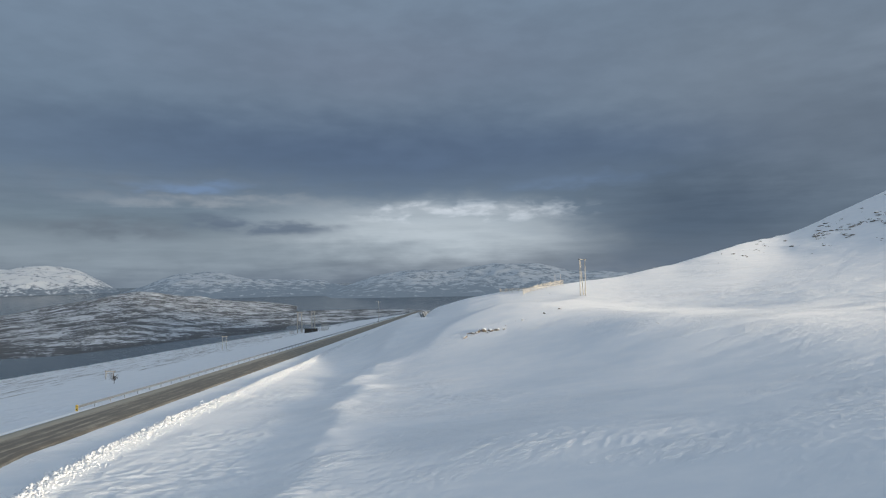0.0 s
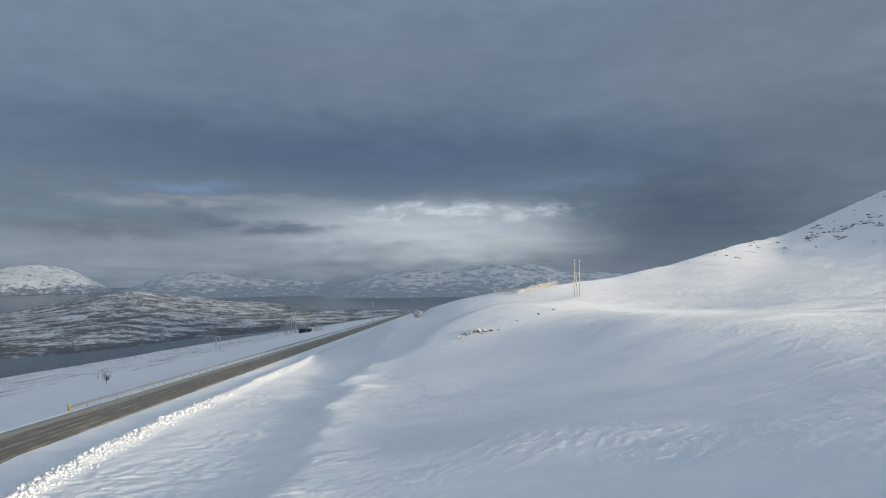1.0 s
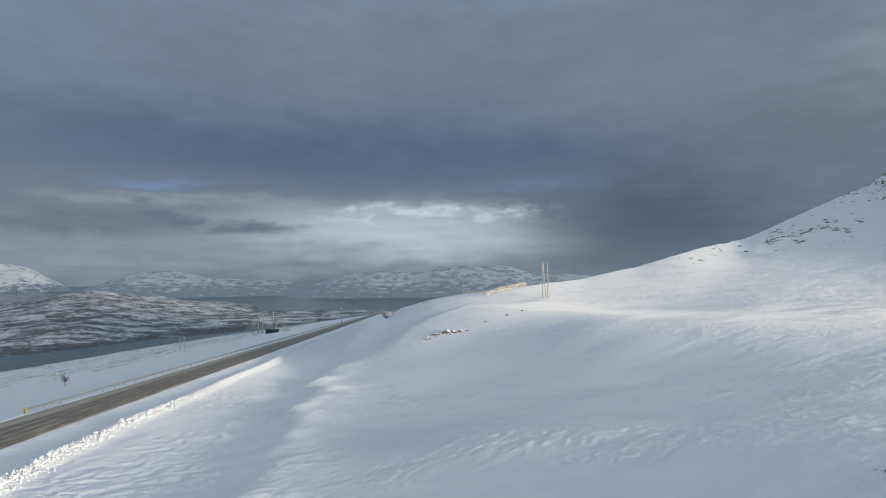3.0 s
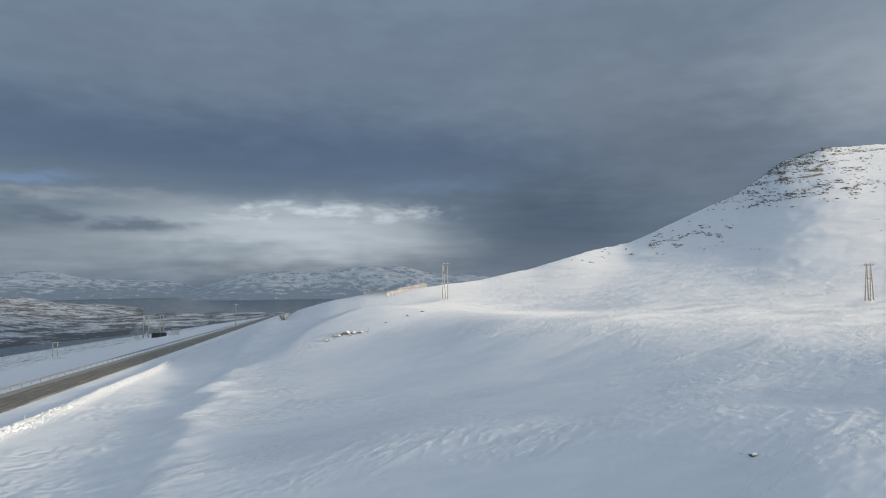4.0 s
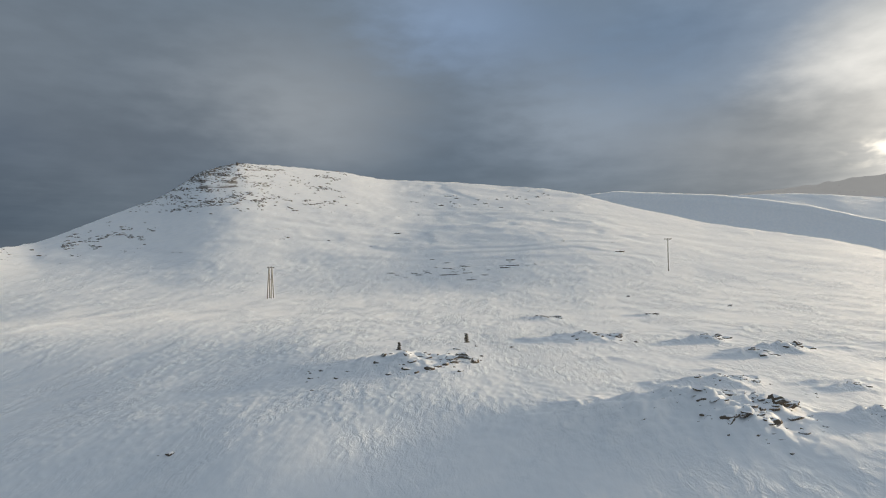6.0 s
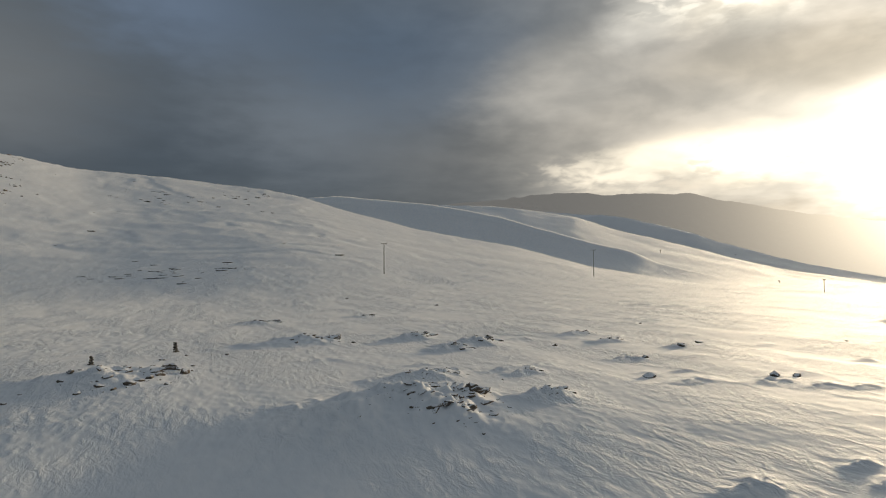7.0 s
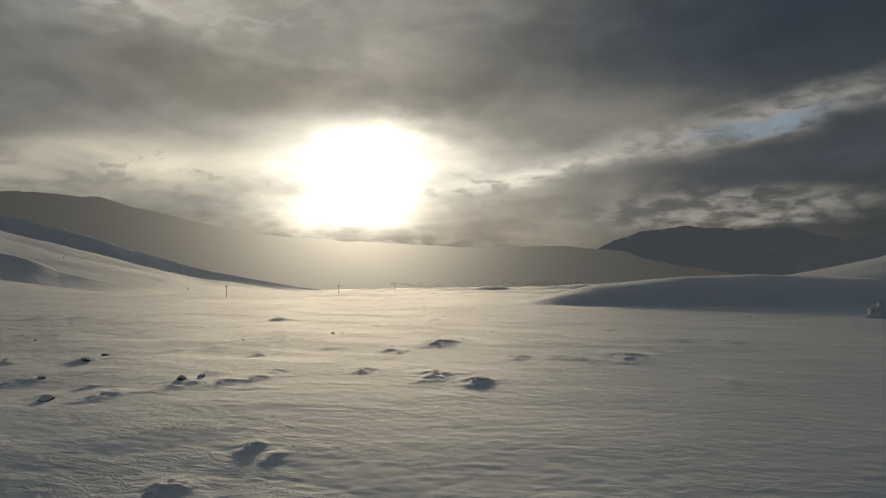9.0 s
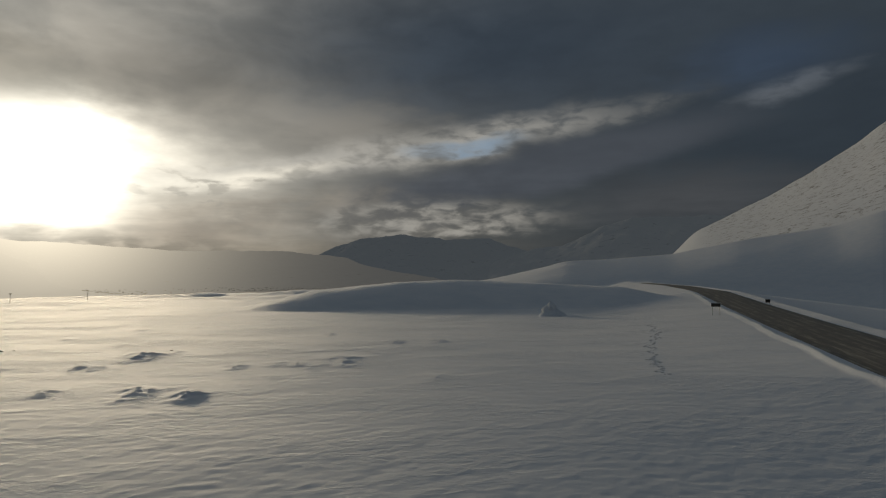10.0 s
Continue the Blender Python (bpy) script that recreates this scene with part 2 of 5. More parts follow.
def road_height(y):
    return np.interp(y, (-400, -260, -190, -140, -105, -58, 53.8, 1024, 2304), (-7.5, -6.3, -6.3, -7.6, -8.3, -9.0, -16.5, -71.0, -153.6))


def crest(r, az, heights, r_crest, r_foot, r_back, floor, power=1.6, rounded=False):
    """A ridge seen from the hill: its crest rises heights(az) degrees above the lens's level at the distance r_crest."""
    top = r_crest * np.tan(np.radians(heights))
    floor = np.minimum(floor, top)
    up = np.clip((r - r_foot) / (r_crest - r_foot), 0, 1) ** power
    if rounded:
        up = 1 - (1 - up) ** 2.2
    down = ease((r - r_crest) / (r_back - r_crest))
    front = floor + (top - floor) * up - 0.5 * np.maximum(r_foot - r, 0)
    return np.where(r < r_crest, front, top - (np.maximum(top - floor, 0) + 160) * down)


def smooth_max(a, b, k):
    h = np.clip(0.5 + 0.5 * (a - b) / k, 0, 1)
    return b + (a - b) * h + k * h * (1 - h)


def level_plain(x, y):
    """1 on the even, wind-scoured plain to the south, 0 elsewhere."""
    az = np.degrees(np.arctan2(x, y))
    az = np.where(az < -80, az + 360, az)
    return ease((az - 105) / 30) * ease((270 - az) / 30)


def lee_depth(x, y):
    """How deep the long lee slope below the plateau's edge lies under the plateau, in metres: it falls about as steeply as the sun stands."""
    q = -0.755 * (x - 46) + 0.656 * (y - 30)
    p = 0.656 * (x - 46) + 0.755 * (y - 30)
    edge = q - 3 + 4.0 * fbm(x / 36, y / 36, 3, 9) - 0.012 * np.maximum(p - 25, 0) ** 2 + 0.9 * np.maximum(-8 - p, 0)
    d = 0.5 * (edge + np.sqrt(edge * edge + 36.0))
    d = np.minimum(d, 120)
    return (0.130 * d - 0.00018 * d * d) * np.exp(-((p - 2) / (47 + 10 * ease((q - 50) / 40) * (p > 2))) ** 4)


def hollow(x, y):
    """0 to 1 into the hollow on the lee side of the plateau's edge."""
    return np.clip(lee_depth(x, y) / 6.5, 0, 1) * ease((x + 22) / 14)


def terrain(x, y):
    """Height of the ground, without the finest relief."""
    r = np.hypot(x, y) + 1e-6
    az = np.degrees(np.arctan2(x, y))           # to the right of the first view
    az = np.where(az < -80, az + 360, az)       # -80 .. 280
    zr, xi, xo = road_height(y), road_inner(y), road_outer(y)

    # plateau on the uphill side, falling away ahead
    flat = -9.2 + 0.35 * fbm(x / 60, y / 60, 3, 5)
    flat = flat - 40 * ease((y - 95) / 400) * (1 - ease((x - 60) / 90))
    flat = flat - 170 * ease((r - 330) / 1000) + 1.7 * fbm(x / 48, y / 48, 4, 8) * ease((r - 170) / 120) * level_plain(x, y)
    # hollow on the lee side of the plateau's edge, steep below the edge
    flat = flat - lee_depth(x, y) + 1.0 * np.exp(-((x - 25) / 8) ** 2 - ((y - 25) / 7) ** 2) + 0.45 * np.exp(-((x - 5) / 13) ** 2 - ((y - 51) / 6) ** 2)
    # a drift along the hollow's far lip, gentle towards the sun, sharp behind
    lip = x + 12.0 + 3.0 * fbm(y / 11, y * 0 + 3.3, 5, 12, 0.6) + 0.04 * np.clip(y - 60, 0, 60) - 0.004 * np.maximum(y - 138, 0) ** 2
    flat = flat + (0.62 + 0.5 * fbm(x / 7, y / 7, 3, 14)) * np.where(lip < 0, np.exp(-(lip / 3.2) ** 2), np.exp(-(np.maximum(lip, 0) / 4.0) ** 1.5)) * ease((y - 20) / 15) * ease((172 - y) / 20)
    bank = ease((x - xi - 2.5) / 27.0)
    right = zr + (flat - zr) * bank
    wall = x - xi - 1.6 - 0.5 * fbm(x / 9, y / 9, 3, 15)
    right = right + 0.42 * np.exp(-(wall / 0.4) ** 2) * ease((20 - y) / 30)      # ploughed edge of the lay-by
    right = right + 0.4 * np.exp(-((x - xi - 7.0 - 0.4 * np.sin(y / 7.0)) / 1.1) ** 2) * ease((y - 12) / 15) * ease((320 - y) / 110)      # ploughed berm
    # the slope from the road's shoulder down to the fjord
    d = np.maximum(xo - 3.4 - x, 0)
    left = zr - 0.5 * ease(d / 4) - 0.135 * d - 150 * ease((d - 262) / 307)
    bed = zr - 0.05 - 0.25 * ease((xi - 0.3 - x) / 0.4) * ease((x - xo - 0.3) / 0.4)
    base = np.where(x > xi, right, np.where(d > 0, left, bed))
    sea_side = ease((r - 560) / 300) * ease((26 - az) / 12) * ease((x - 20) / 80) * ease((y + 50) / 100)
    base = base + (np.minimum(base, SEA - 25) - base) * sea_side

    # brow and near hill
    true_az = az
    rc1 = course(az, (-40, 250), (11, 250), (24, 330), (36, 480), (45, 545), (60, 630), (72, 650), (85, 560), (100, 460), (125, 400), (180, 400))
    az = az + 4.2 * fbm(x / 110, y / 110, 4, 77) * (1 - ease(r / rc1 * 1.02)) * ease((az - 14) / 14)
    hill_line = ((-40, -25), (-6, -9), (-3, -5.2), (-0.8, -3.67), (2.3, -2.84), (5.2, -2.3), (11, -1.65), (16, -1.04), (20.8, 0.03), (24.8, 1.24), (29, 2.13), (32.5, 3.76),
                (35.7, 5.3), (38.2, 6.37), (41.3, 8.66), (44.4, 9.47), (48.6, 9.34), (53.8, 8.93), (57.5, 8.24), (64, 7.88), (70.7, 7.32), (75, 6.64),
                (80, 5.2), (85.4, 3.75), (90.4, 2.85), (94.6, 2.0), (101.5, 0.12), (105.4, -0.5), (112, -1.6), (125, -4), (180, -10))
    sharp = ease((r / rc1 - 0.72) / 0.26)
    h1 = skyline(az, *hill_line) * sharp + skyline(az, *hill_line, smooth=8.0) * (1 - sharp)
    rf1 = course(az, (-40, 120), (2, 95), (14, 120), (22, 140), (47, 135), (62, 100), (80, 60), (100, 60), (180, 60))
    foot = course(az, (-40, -28), (-3, -27), (2, -23), (16, -20.5), (30, -15.0), (60, -13.5), smooth=5.0)
    p1 = course(az, (-40, 1.5), (16, 1.5), (30, 1.7), (50, 1.8), (70, 1.6), (100, 1.7), (180, 1.7))
    base = smooth_max(base, crest(r, az, h1, rc1, rf1, rc1 * 1.9, foot, p1) - 40 * ease((xi + 34 - x) / 30) * ease((y - 110) / 80), 5.0)
    # a bank that faces the sun, from the bare stones up to the frame pole
    side, way = 0.86 * (x - 27) - 0.51 * (y - 180), 0.51 * (x - 27) + 0.86 * (y - 180)
    side = side + 5.0 * fbm(x / 20, y / 20, 3, 13)
    base = base + 3.0 * np.where(side > 0, np.exp(-(side / 25) ** 2), np.exp(-(side / 8) ** 2)) * np.exp(-((way + 8) / 50) ** 4)
    az = true_az
    # two spurs and the long ridge beyond, down to the valley
    h2 = skyline(az, (60, -3), (70, 5.4), (75.4, 6.6), (78.4, 6.86), (82.8, 6.6), (86.4, 6.3), (90, 5.7), (93.3, 5.0), (95.9, 4.2), (100.6, 2.85), (105.4, 1.3), (107, 0.5), (112, -0.8), (118, -2), (150, -6))
    wind = 0.22 * fbm(x / 150, y / 150, 5, 25)
    base = smooth_max(base, crest(r, az, h2 + wind, 820, 540, 1000, -20, 2.6), 3.0)
    h3 = skyline(az, (70, -3), (80, 5.3), (87, 6.1), (91, 5.95), (95, 5.65), (100.1, 4.8), (103.9, 3.3), (106.9, 2.57), (114.1, 0.56), (117.2, -0.36), (131, -2.5), (150, -5))
    base = smooth_max(base, crest(r, az, h3 + wind, 1500, 760, 1750, -33, 0.95), 4.0)
    h4 = skyline(az, (76, -3), (90, 5.2), (95, 5.4), (100, 5.1), (103.4, 4.69), (106.9, 3.95), (111, 2.66), (118.2, 0.25), (121.9, -0.47), (130, -2), (145, -4))
    base = smooth_max(base, crest(r, az, h4 + wind, 2050, 1560, 2300, -45, 1.1), 4.0)
    # drifted bank, shelf and sunlit mountain behind the starting view
    h5 = skyline(az, (120, -8), (136, -5), (141.6, -3.87), (146.7, -2.7), (152.6, -1.35), (159.7, -0.72), (164.9, -0.6), (170.1, -0.85), (180.2, -1.4), (184.8, -2.4), (187, -3.4), (190, -6), (200, -9))
    base = smooth_max(base, crest(r, az, h5 + 0.12 * fbm(x / 16, y / 16, 4, 26), 184, 157, 262, -10.5, 0.9, rounded=True), 0.4)
    h5 = skyline(az, (134, -6), (138, -3), (141.5, -1.3), (143.6, -1.12), (145.5, -1.45), (147.5, -1.4), (151, -1.05), (155, -1.2), (160, -3), (166, -6))
    base = smooth_max(base, crest(r, az, h5 - 0.22 + 0.08 * fbm(x / 14, y / 14, 3, 38), 335, 305, 400, -14, 0.9, rounded=True), 0.4)
    h6 = skyline(az, (140, -6), (160, -1.6), (168.6, -0.6), (175.3, 0.8), (180.2, 1.14), (184.5, 1.4), (189.4, 2.4), (196.6, 3.4), (199.8, 4.4), (215, 5), (240, 3), (262, -4))
    base = smooth_max(base, crest(r, az, h6, 520, 425, 800, -10, 0.85), 2.0)
    h7 = skyline(az, (176, -3), (183.5, 0.6), (184.5, 1.4), (186.3, 3.3), (192, 5.84), (195.3, 7.84), (198.3, 9.67), (200.1, 11.03), (212, 14), (228, 12), (242, 7), (256, 1), (266, -6))
    base = smooth_max(base, crest(r, az, h7 + 0.2 * fbm(x / 120, y / 120, 4, 24), 1900, 560, 2600, -20, 1.1), 8.0)
    # island in the fjord
    h8 = skyline(az, (-70, -5), (-48, -4), (-35.6, -3.1), (-32, -2.65), (-29, -1.9), (-26.4, -1.5), (-24, -1.8), (-19.3, -2.44), (-15.5, -2.81), (-11.6, -3.55), (-7.6, -3.65), (-1.3, -3.75), (8, -4.6), (20, -7))
    rs = course(az, (-70, 900), (-35.6, 985), (-30, 1010), (-25.6, 1090), (-19.4, 1150), (-14.6, 1210), (-5, 1290), (20, 1350))
    isl = crest(r, az, h8, 1950, 0.965 * rs, 2500, SEA - 1, 0.75)
    isl = isl + np.clip((isl - SEA) / 20, 0, 1) * (9.0 * fbm(x / 170, y / 110, 5, 21) + 5.0 * (0.4 - np.abs(fbm(x / 90, y / 60, 4, 23))))
    base = smooth_max(base, isl, 2.0)
    h9 = skyline(az, (-28, -5.0), (-22, -3.9), (-16, -3.75), (-11.6, -3.64), (-7.6, -3.66), (-3, -3.75), (2, -4.2), (6, -6))
    base = smooth_max(base, crest(r, az, h9, 1500, 1260, 1700, SEA - 3, 0.6), 1.0)
    return base


def ledge(x, y, z):
    """Place on a bench of the hill: 0 to 1 up each riser and over its tread."""
    f = z / 14.0 + 2.2 * fbm(x / 85, y / 85, 4, 81) + 0.3 * fbm(x / 22, y / 22, 3, 83)
    return f - np.floor(f)


def eastern(x, y):
    """1 on the near ground between the piled stones and the outcrop, 0 elsewhere."""
    az = np.degrees(np.arctan2(x, y))
    return ease((az - 54) / 12) * ease((125 - az) / 20) * ease((75 - np.hypot(x, y)) / 35)


def lying_calm(x, y, z=None):
    """1 where the snow of the hollow lies smooth, 0 where the wind has carved it."""
    carved = ease((fbm(x / 20, y / 11, 4, 45) - 0.02) / 0.22)
    return ease(1.5 * hollow(x, y)) * ease((x + 3) / 6) * (1 - carved) * (1 - np.exp(-((x - 26) / 10) ** 2 - ((y - 25) / 9) ** 2) - np.exp(-((x - 5) / 13) ** 2 - ((y - 51) / 6) ** 2)) + 0.55 * level_plain(x, y) + 0.45 * eastern(x, y) * (1 - level_plain(x, y))


def relief(x, y, z):
    """Undulation, benches and wind-carved snow, growing coarser with distance."""
    r = np.hypot(x, y)
    az = np.degrees(np.arctan2(x, y))
    az = np.where(az < -80, az + 360, az)
    off_road = np.maximum(x - road_inner(y), road_outer(y) - 3.4 - x)
    on_snow = ease((off_road - 1.0) / 3.0)
    hill = ease((r - 140) / 250) * ease((off_road - 10) / 40)
    high = ease((z + 14) / 25)
    out = hill * (2.2 * fbm(x / 140, y / 140, 3, 31) + 0.5 * fbm(x / 40, y / 40, 4, 33) + 1.6 * ease((az - 180) / 6) * ease((r - 500) / 150) * fbm(x / 60, y / 60, 5, 35)) * (0.25 + 0.75 * high)
    f = ledge(x, y, z)
    near_hill = hill * high * ease((900 - r) / 200)
    out = out + near_hill * 0.8 * (ease(f / 0.3) - f) * ease(0.55 + fbm(x / 90, y / 90, 3, 85))
    # wind-carved snow is drawn out along the wind
    c, s = math.cos(radians(25)), math.sin(radians(25))
    u, v = x * c + y * s, -x * s + y * c
    patch = ease(0.35 + 1.5 * fbm(x / 22, y / 22, 3, 41))
    ripple = 1 - np.abs(fbm(u / 1.15, v / 0.75, 3, 51)) * 1.6
    patch = patch * (1 - 0.6 * ease((az - 135) / 30) * ease((270 - az) / 30)) * (1 - 0.92 * lying_calm(x, y)) * (1 - 0.5 * ease((az - 50) / 15) * ease((160 - az) / 30))
    near = ease((260 - r) / 200)
    out = out + on_snow * near * (0.075 * patch * ripple ** 2 + 0.025 * fbm(u / 0.9, v / 0.5, 2, 55) * (1 - 0.7 * ease(1.6 * hollow(x, y))))
    middle = ease((r - 50) / 60) * ease((480 - r) / 200)
    shelf = ease((-12 - x) / 5) * ease((off_road - 6) / 4) * ease((y - 6) / 10) * ease((140 - y) / 50)
    out = out + shelf * 0.16 * ease((fbm(x / 9, y / 14, 3, 47) + 0.25) / 0.5) * (1 - 2.0 * np.abs(fbm(u / 1.6, v / 1.0, 4, 49)))
    out = out + (1 - 0.6 * level_plain(x, y)) * on_snow * middle * (1 - 0.8 * lying_calm(x, y)) * 0.125 * ease(0.45 + 1.4 * fbm(x / 45, y / 45, 3, 43)) * (1 - 1.5 * np.abs(fbm(u / 3.0, v / 1.5, 3, 57)))
    out = out + (1 - 0.5 * level_plain(x, y)) * (1 - 0.7 * hollow(x, y)) * on_snow * 0.22 * fbm(u / 26, v / 11, 4, 61)
    out = out + hill * on_snow * 0.26 * patch * (1 - np.abs(fbm(u / 10, v / 4, 4, 71)))
    return out


def sheet(name, az_list, r_list, height, material_list, pick=None, layers=None):
    """A polar sheet of ground round the origin; pick(x, y, z) gives each face's material."""
    az, r = np.radians(np.array(az_list)), np.array(r_list)
    A, Rr = np.meshgrid(az, r)
    X, Y = np.sin(A) * Rr, np.cos(A) * Rr
    Z = height(X, Y)
    nr, na = A.shape
    co = np.stack([X, Y, Z], -1).reshape(-1, 3)
    i = np.arange(nr * na).reshape(nr, na)
    closed = abs((az_list[-1] - az_list[0]) - 360) < 2
    j = np.roll(i, -1, 1) if closed else i[:, 1:]
    k = i if closed else i[:, :-1]
    quads = np.stack([k[:-1], k[1:], j[1:], j[:-1]], -1).reshape(-1, 4)
    mesh = bpy.data.meshes.new(name)
    mesh.vertices.add(len(co))
    mesh.vertices.foreach_set("co", co.ravel().astype(np.float32))
    mesh.loops.add(quads.size)
    mesh.loops.foreach_set("vertex_index", quads.ravel().astype(np.int32))
    mesh.polygons.add(len(quads))
    mesh.polygons.foreach_set("loop_start", np.arange(0, quads.size, 4, dtype=np.int32))
    mesh.polygons.foreach_set("loop_total", np.full(len(quads), 4, np.int32))
    for m in material_list:
        mesh.materials.append(m)
    if pick is not None:
        centre = co[quads].mean(1)
        mesh.polygons.foreach_set("material_index", pick(*centre.T).astype(np.int32))
    for key, layer in (layers or {}).items():
        mesh.attributes.new(key, "FLOAT", "POINT").data.foreach_set("value", layer(*co.T).astype(np.float32))
    mesh.polygons.foreach_set("use_smooth", np.ones(len(quads), bool))
    mesh.update()
    mesh.validate()
    return new(name, mesh)


# ---------------------------------------------------------------- materials
def material(name):
    m = bpy.data.materials.new(name)
    m.use_nodes = True
    return m, Nodes(m.node_tree)


def finish(n, colour, rough=0.6, metal=0.0, normal=None, spec=0.5, glaze=None):
    b = n.add("ShaderNodeBsdfPrincipled")
    n.put(b.inputs["Base Color"], (*colour, 1.0) if isinstance(colour, tuple) and len(colour) == 3 else colour)
    n.put(b.inputs["Roughness"], rough)
    n.put(b.inputs["Metallic"], metal)
    n.put(b.inputs["Specular IOR Level"], spec)
    if glaze:
        n.put(b.inputs["Sheen Weight"], 0.25 * glaze)
        n.put(b.inputs["Sheen Roughness"], 0.38)
        n.put(b.inputs["Coat Weight"], 0.3 * glaze)
        n.put(b.inputs["Coat Roughness"], 0.85)
        # wind-laid grains scatter the low sun widely to both sides
        n.put(b.inputs["Anisotropic"], 0.88)
        n.put(b.inputs["Tangent"], n.xyz(0.656, 0.755, 0.0))
    if normal is not None:
        n.put(b.inputs["Normal"], normal)
    n.put(n.add("ShaderNodeOutputMaterial").inputs[0], b.outputs[0])
    return b


def bump(n, height, distance, strength=1.0, normal=None):
    b = n.add("ShaderNodeBump")
    n.put(b.inputs["Strength"], strength)
    n.put(b.inputs["Distance"], distance)
    n.put(b.inputs["Height"], height)
    n.put(b.inputs["Normal"], normal)
    return b.outputs[0]


def snow_material():
    """Wind-packed snow; rock shows through where the hill is steep and blown bare."""
    m, n = material("wind_packed_snow")
    pos = n.add("ShaderNodeNewGeometry").outputs["Position"]
    drift = n.vec("MULTIPLY", pos, (0.55, 1.0, 1.0))
    rock = n.math("ADD", n.math("MULTIPLY", n.noise(n.vec("MULTIPLY", pos, (0.05, 0.05, 0.2)), 1.0, 4.0, 0.6), 0.5),
                  n.math("MULTIPLY", n.noise(n.vec("MULTIPLY", pos, (0.22, 0.22, 0.7)), 1.0, 7.0, 0.7), 0.5))
    spots = n.add("ShaderNodeAttribute", attribute_name="bare").outputs["Fac"]
    bare = n.step(n.math("ADD", n.math("MULTIPLY", rock, 0.9), spots), 0.70, 0.77)
    grass = n.noise(n.vec("MULTIPLY", pos, (0.22, 0.03, 0.3)), 1.0, 6.0, 0.66, 1.2)
    heath = n.add("ShaderNodeAttribute", attribute_name="heath").outputs["Fac"]
    tufts = n.step(n.math("ADD", grass, heath), 0.70, 0.80, 0.0, 0.85)
    calm = n.add("ShaderNodeAttribute", attribute_name="calm").outputs["Fac"]
    snow = n.mix(n.step(n.noise(drift, 0.35, 6.0, 0.6), 0.3, 0.75), (0.80, 0.83, 0.86), (0.88, 0.89, 0.90))
    stone = n.mix(n.noise(pos, 1.3, 6.0, 0.7), (0.035, 0.032, 0.03), (0.20, 0.165, 0.13))
    turn = n.add("ShaderNodeVectorRotate", rotation_type="Z_AXIS")
    n.put(turn.inputs["Vector"], pos)
    n.put(turn.inputs["Angle"], radians(-25))
    wind = turn.outputs[0]
    wave = n.noise(n.vec("MULTIPLY", wind, (0.16, 0.42, 0.4)), 1.0, 3.0, 0.55, 0.4)
    rip = n.noise(n.vec("MULTIPLY", wind, (0.65, 1.4, 1.2)), 1.0, 4.0, 0.58, 0.8)
    rip = n.step(rip, 0.36, 0.66)
    fine = n.noise(n.vec("MULTIPLY", wind, (3.6, 7.0, 5.0)), 1.0, 3.0, 0.6, 0.3)
    area = n.math("MULTIPLY", n.step(n.noise(pos, 0.035, 3.0, 0.5), 0.36, 0.62, 0.5, 1.0),
                  n.step(n.noise(n.vec("MULTIPLY", wind, (0.07, 0.16, 0.1)), 1.0, 4.0, 0.55, 0.5), 0.40, 0.60, 0.15, 1.25))
    apart = n.add("ShaderNodeSeparateXYZ")
    n.put(apart.inputs[0], pos)
    area = n.math("MULTIPLY", area, n.step(apart.outputs[2], -6.0, 12.0, 1.0, 0.35))      # the hill's snow is packed smoother
    grit = n.math("MULTIPLY", area, n.math("SUBTRACT", 1.0, n.math("MULTIPLY", calm, 0.5)))
    area = n.math("MULTIPLY", area, n.math("SUBTRACT", 1.0, n.math("MULTIPLY", calm, 0.85)))
    nor = bump(n, n.math("MULTIPLY", wave, area), 0.06, 0.8)
    nor = bump(n, n.math("MULTIPLY", rip, area), 0.07, 0.85, nor)
    nor = bump(n, n.math("MULTIPLY", fine, grit), 0.075, 0.9, nor)
    turf = n.mix(rip, (0.05, 0.04, 0.025), (0.17, 0.135, 0.085))
    finish(n, n.mix(tufts, n.mix(bare, snow, stone), turf), 0.74, 0.0, nor, 0.85, 0.8)
    return m


def moor_material():
    """Heath and birch scrub with thin snow, far below the road."""
    m, n = material("snow_patched_heath")
    pos = n.add("ShaderNodeNewGeometry").outputs["Position"]
    split = n.add("ShaderNodeSeparateXYZ")
    n.put(split.inputs[0], pos)
    low = n.step(split.outputs[2], SEA, SEA + 5.0, 0.05, 0.0)
    a = n.noise(n.vec("MULTIPLY", pos, (0.016, 0.024, 0.06)), 1.0, 10.0, 0.74, 0.25)
    b = n.noise(n.vec("MULTIPLY", pos, (0.09, 0.12, 0.2)), 1.0, 8.0, 0.8)
    f = n.step(n.math("ADD", n.math("ADD", n.math("MULTIPLY", a, 0.55), n.math("MULTIPLY", b, 0.45)), low), 0.45, 0.53)
    snow = n.mix(b, (0.46, 0.49, 0.53), (0.74, 0.77, 0.80))
    # heath lifted and blued: distance haze is put into its colour
    heath = n.mix(b, (0.07, 0.078, 0.086), (0.155, 0.16, 0.165))
    finish(n, n.mix(f, snow, heath), 0.85, 0.0, bump(n, b, 3.0, 0.6), 0.2)
    return m


def water_material():
    m, n = material("grey_fjord_water")
    pos = n.add("ShaderNodeNewGeometry").outputs["Position"]
    w = n.noise(n.vec("MULTIPLY", pos, (0.05, 0.12, 0.1)), 1.0, 5.0, 0.6)
    finish(n, n.mix(w, (0.03, 0.042, 0.05), (0.06, 0.075, 0.085)), n.step(w, 0.3, 0.7, 0.16, 0.26), 0.0, bump(n, w, 0.2, 0.1), 0.8)
    return m


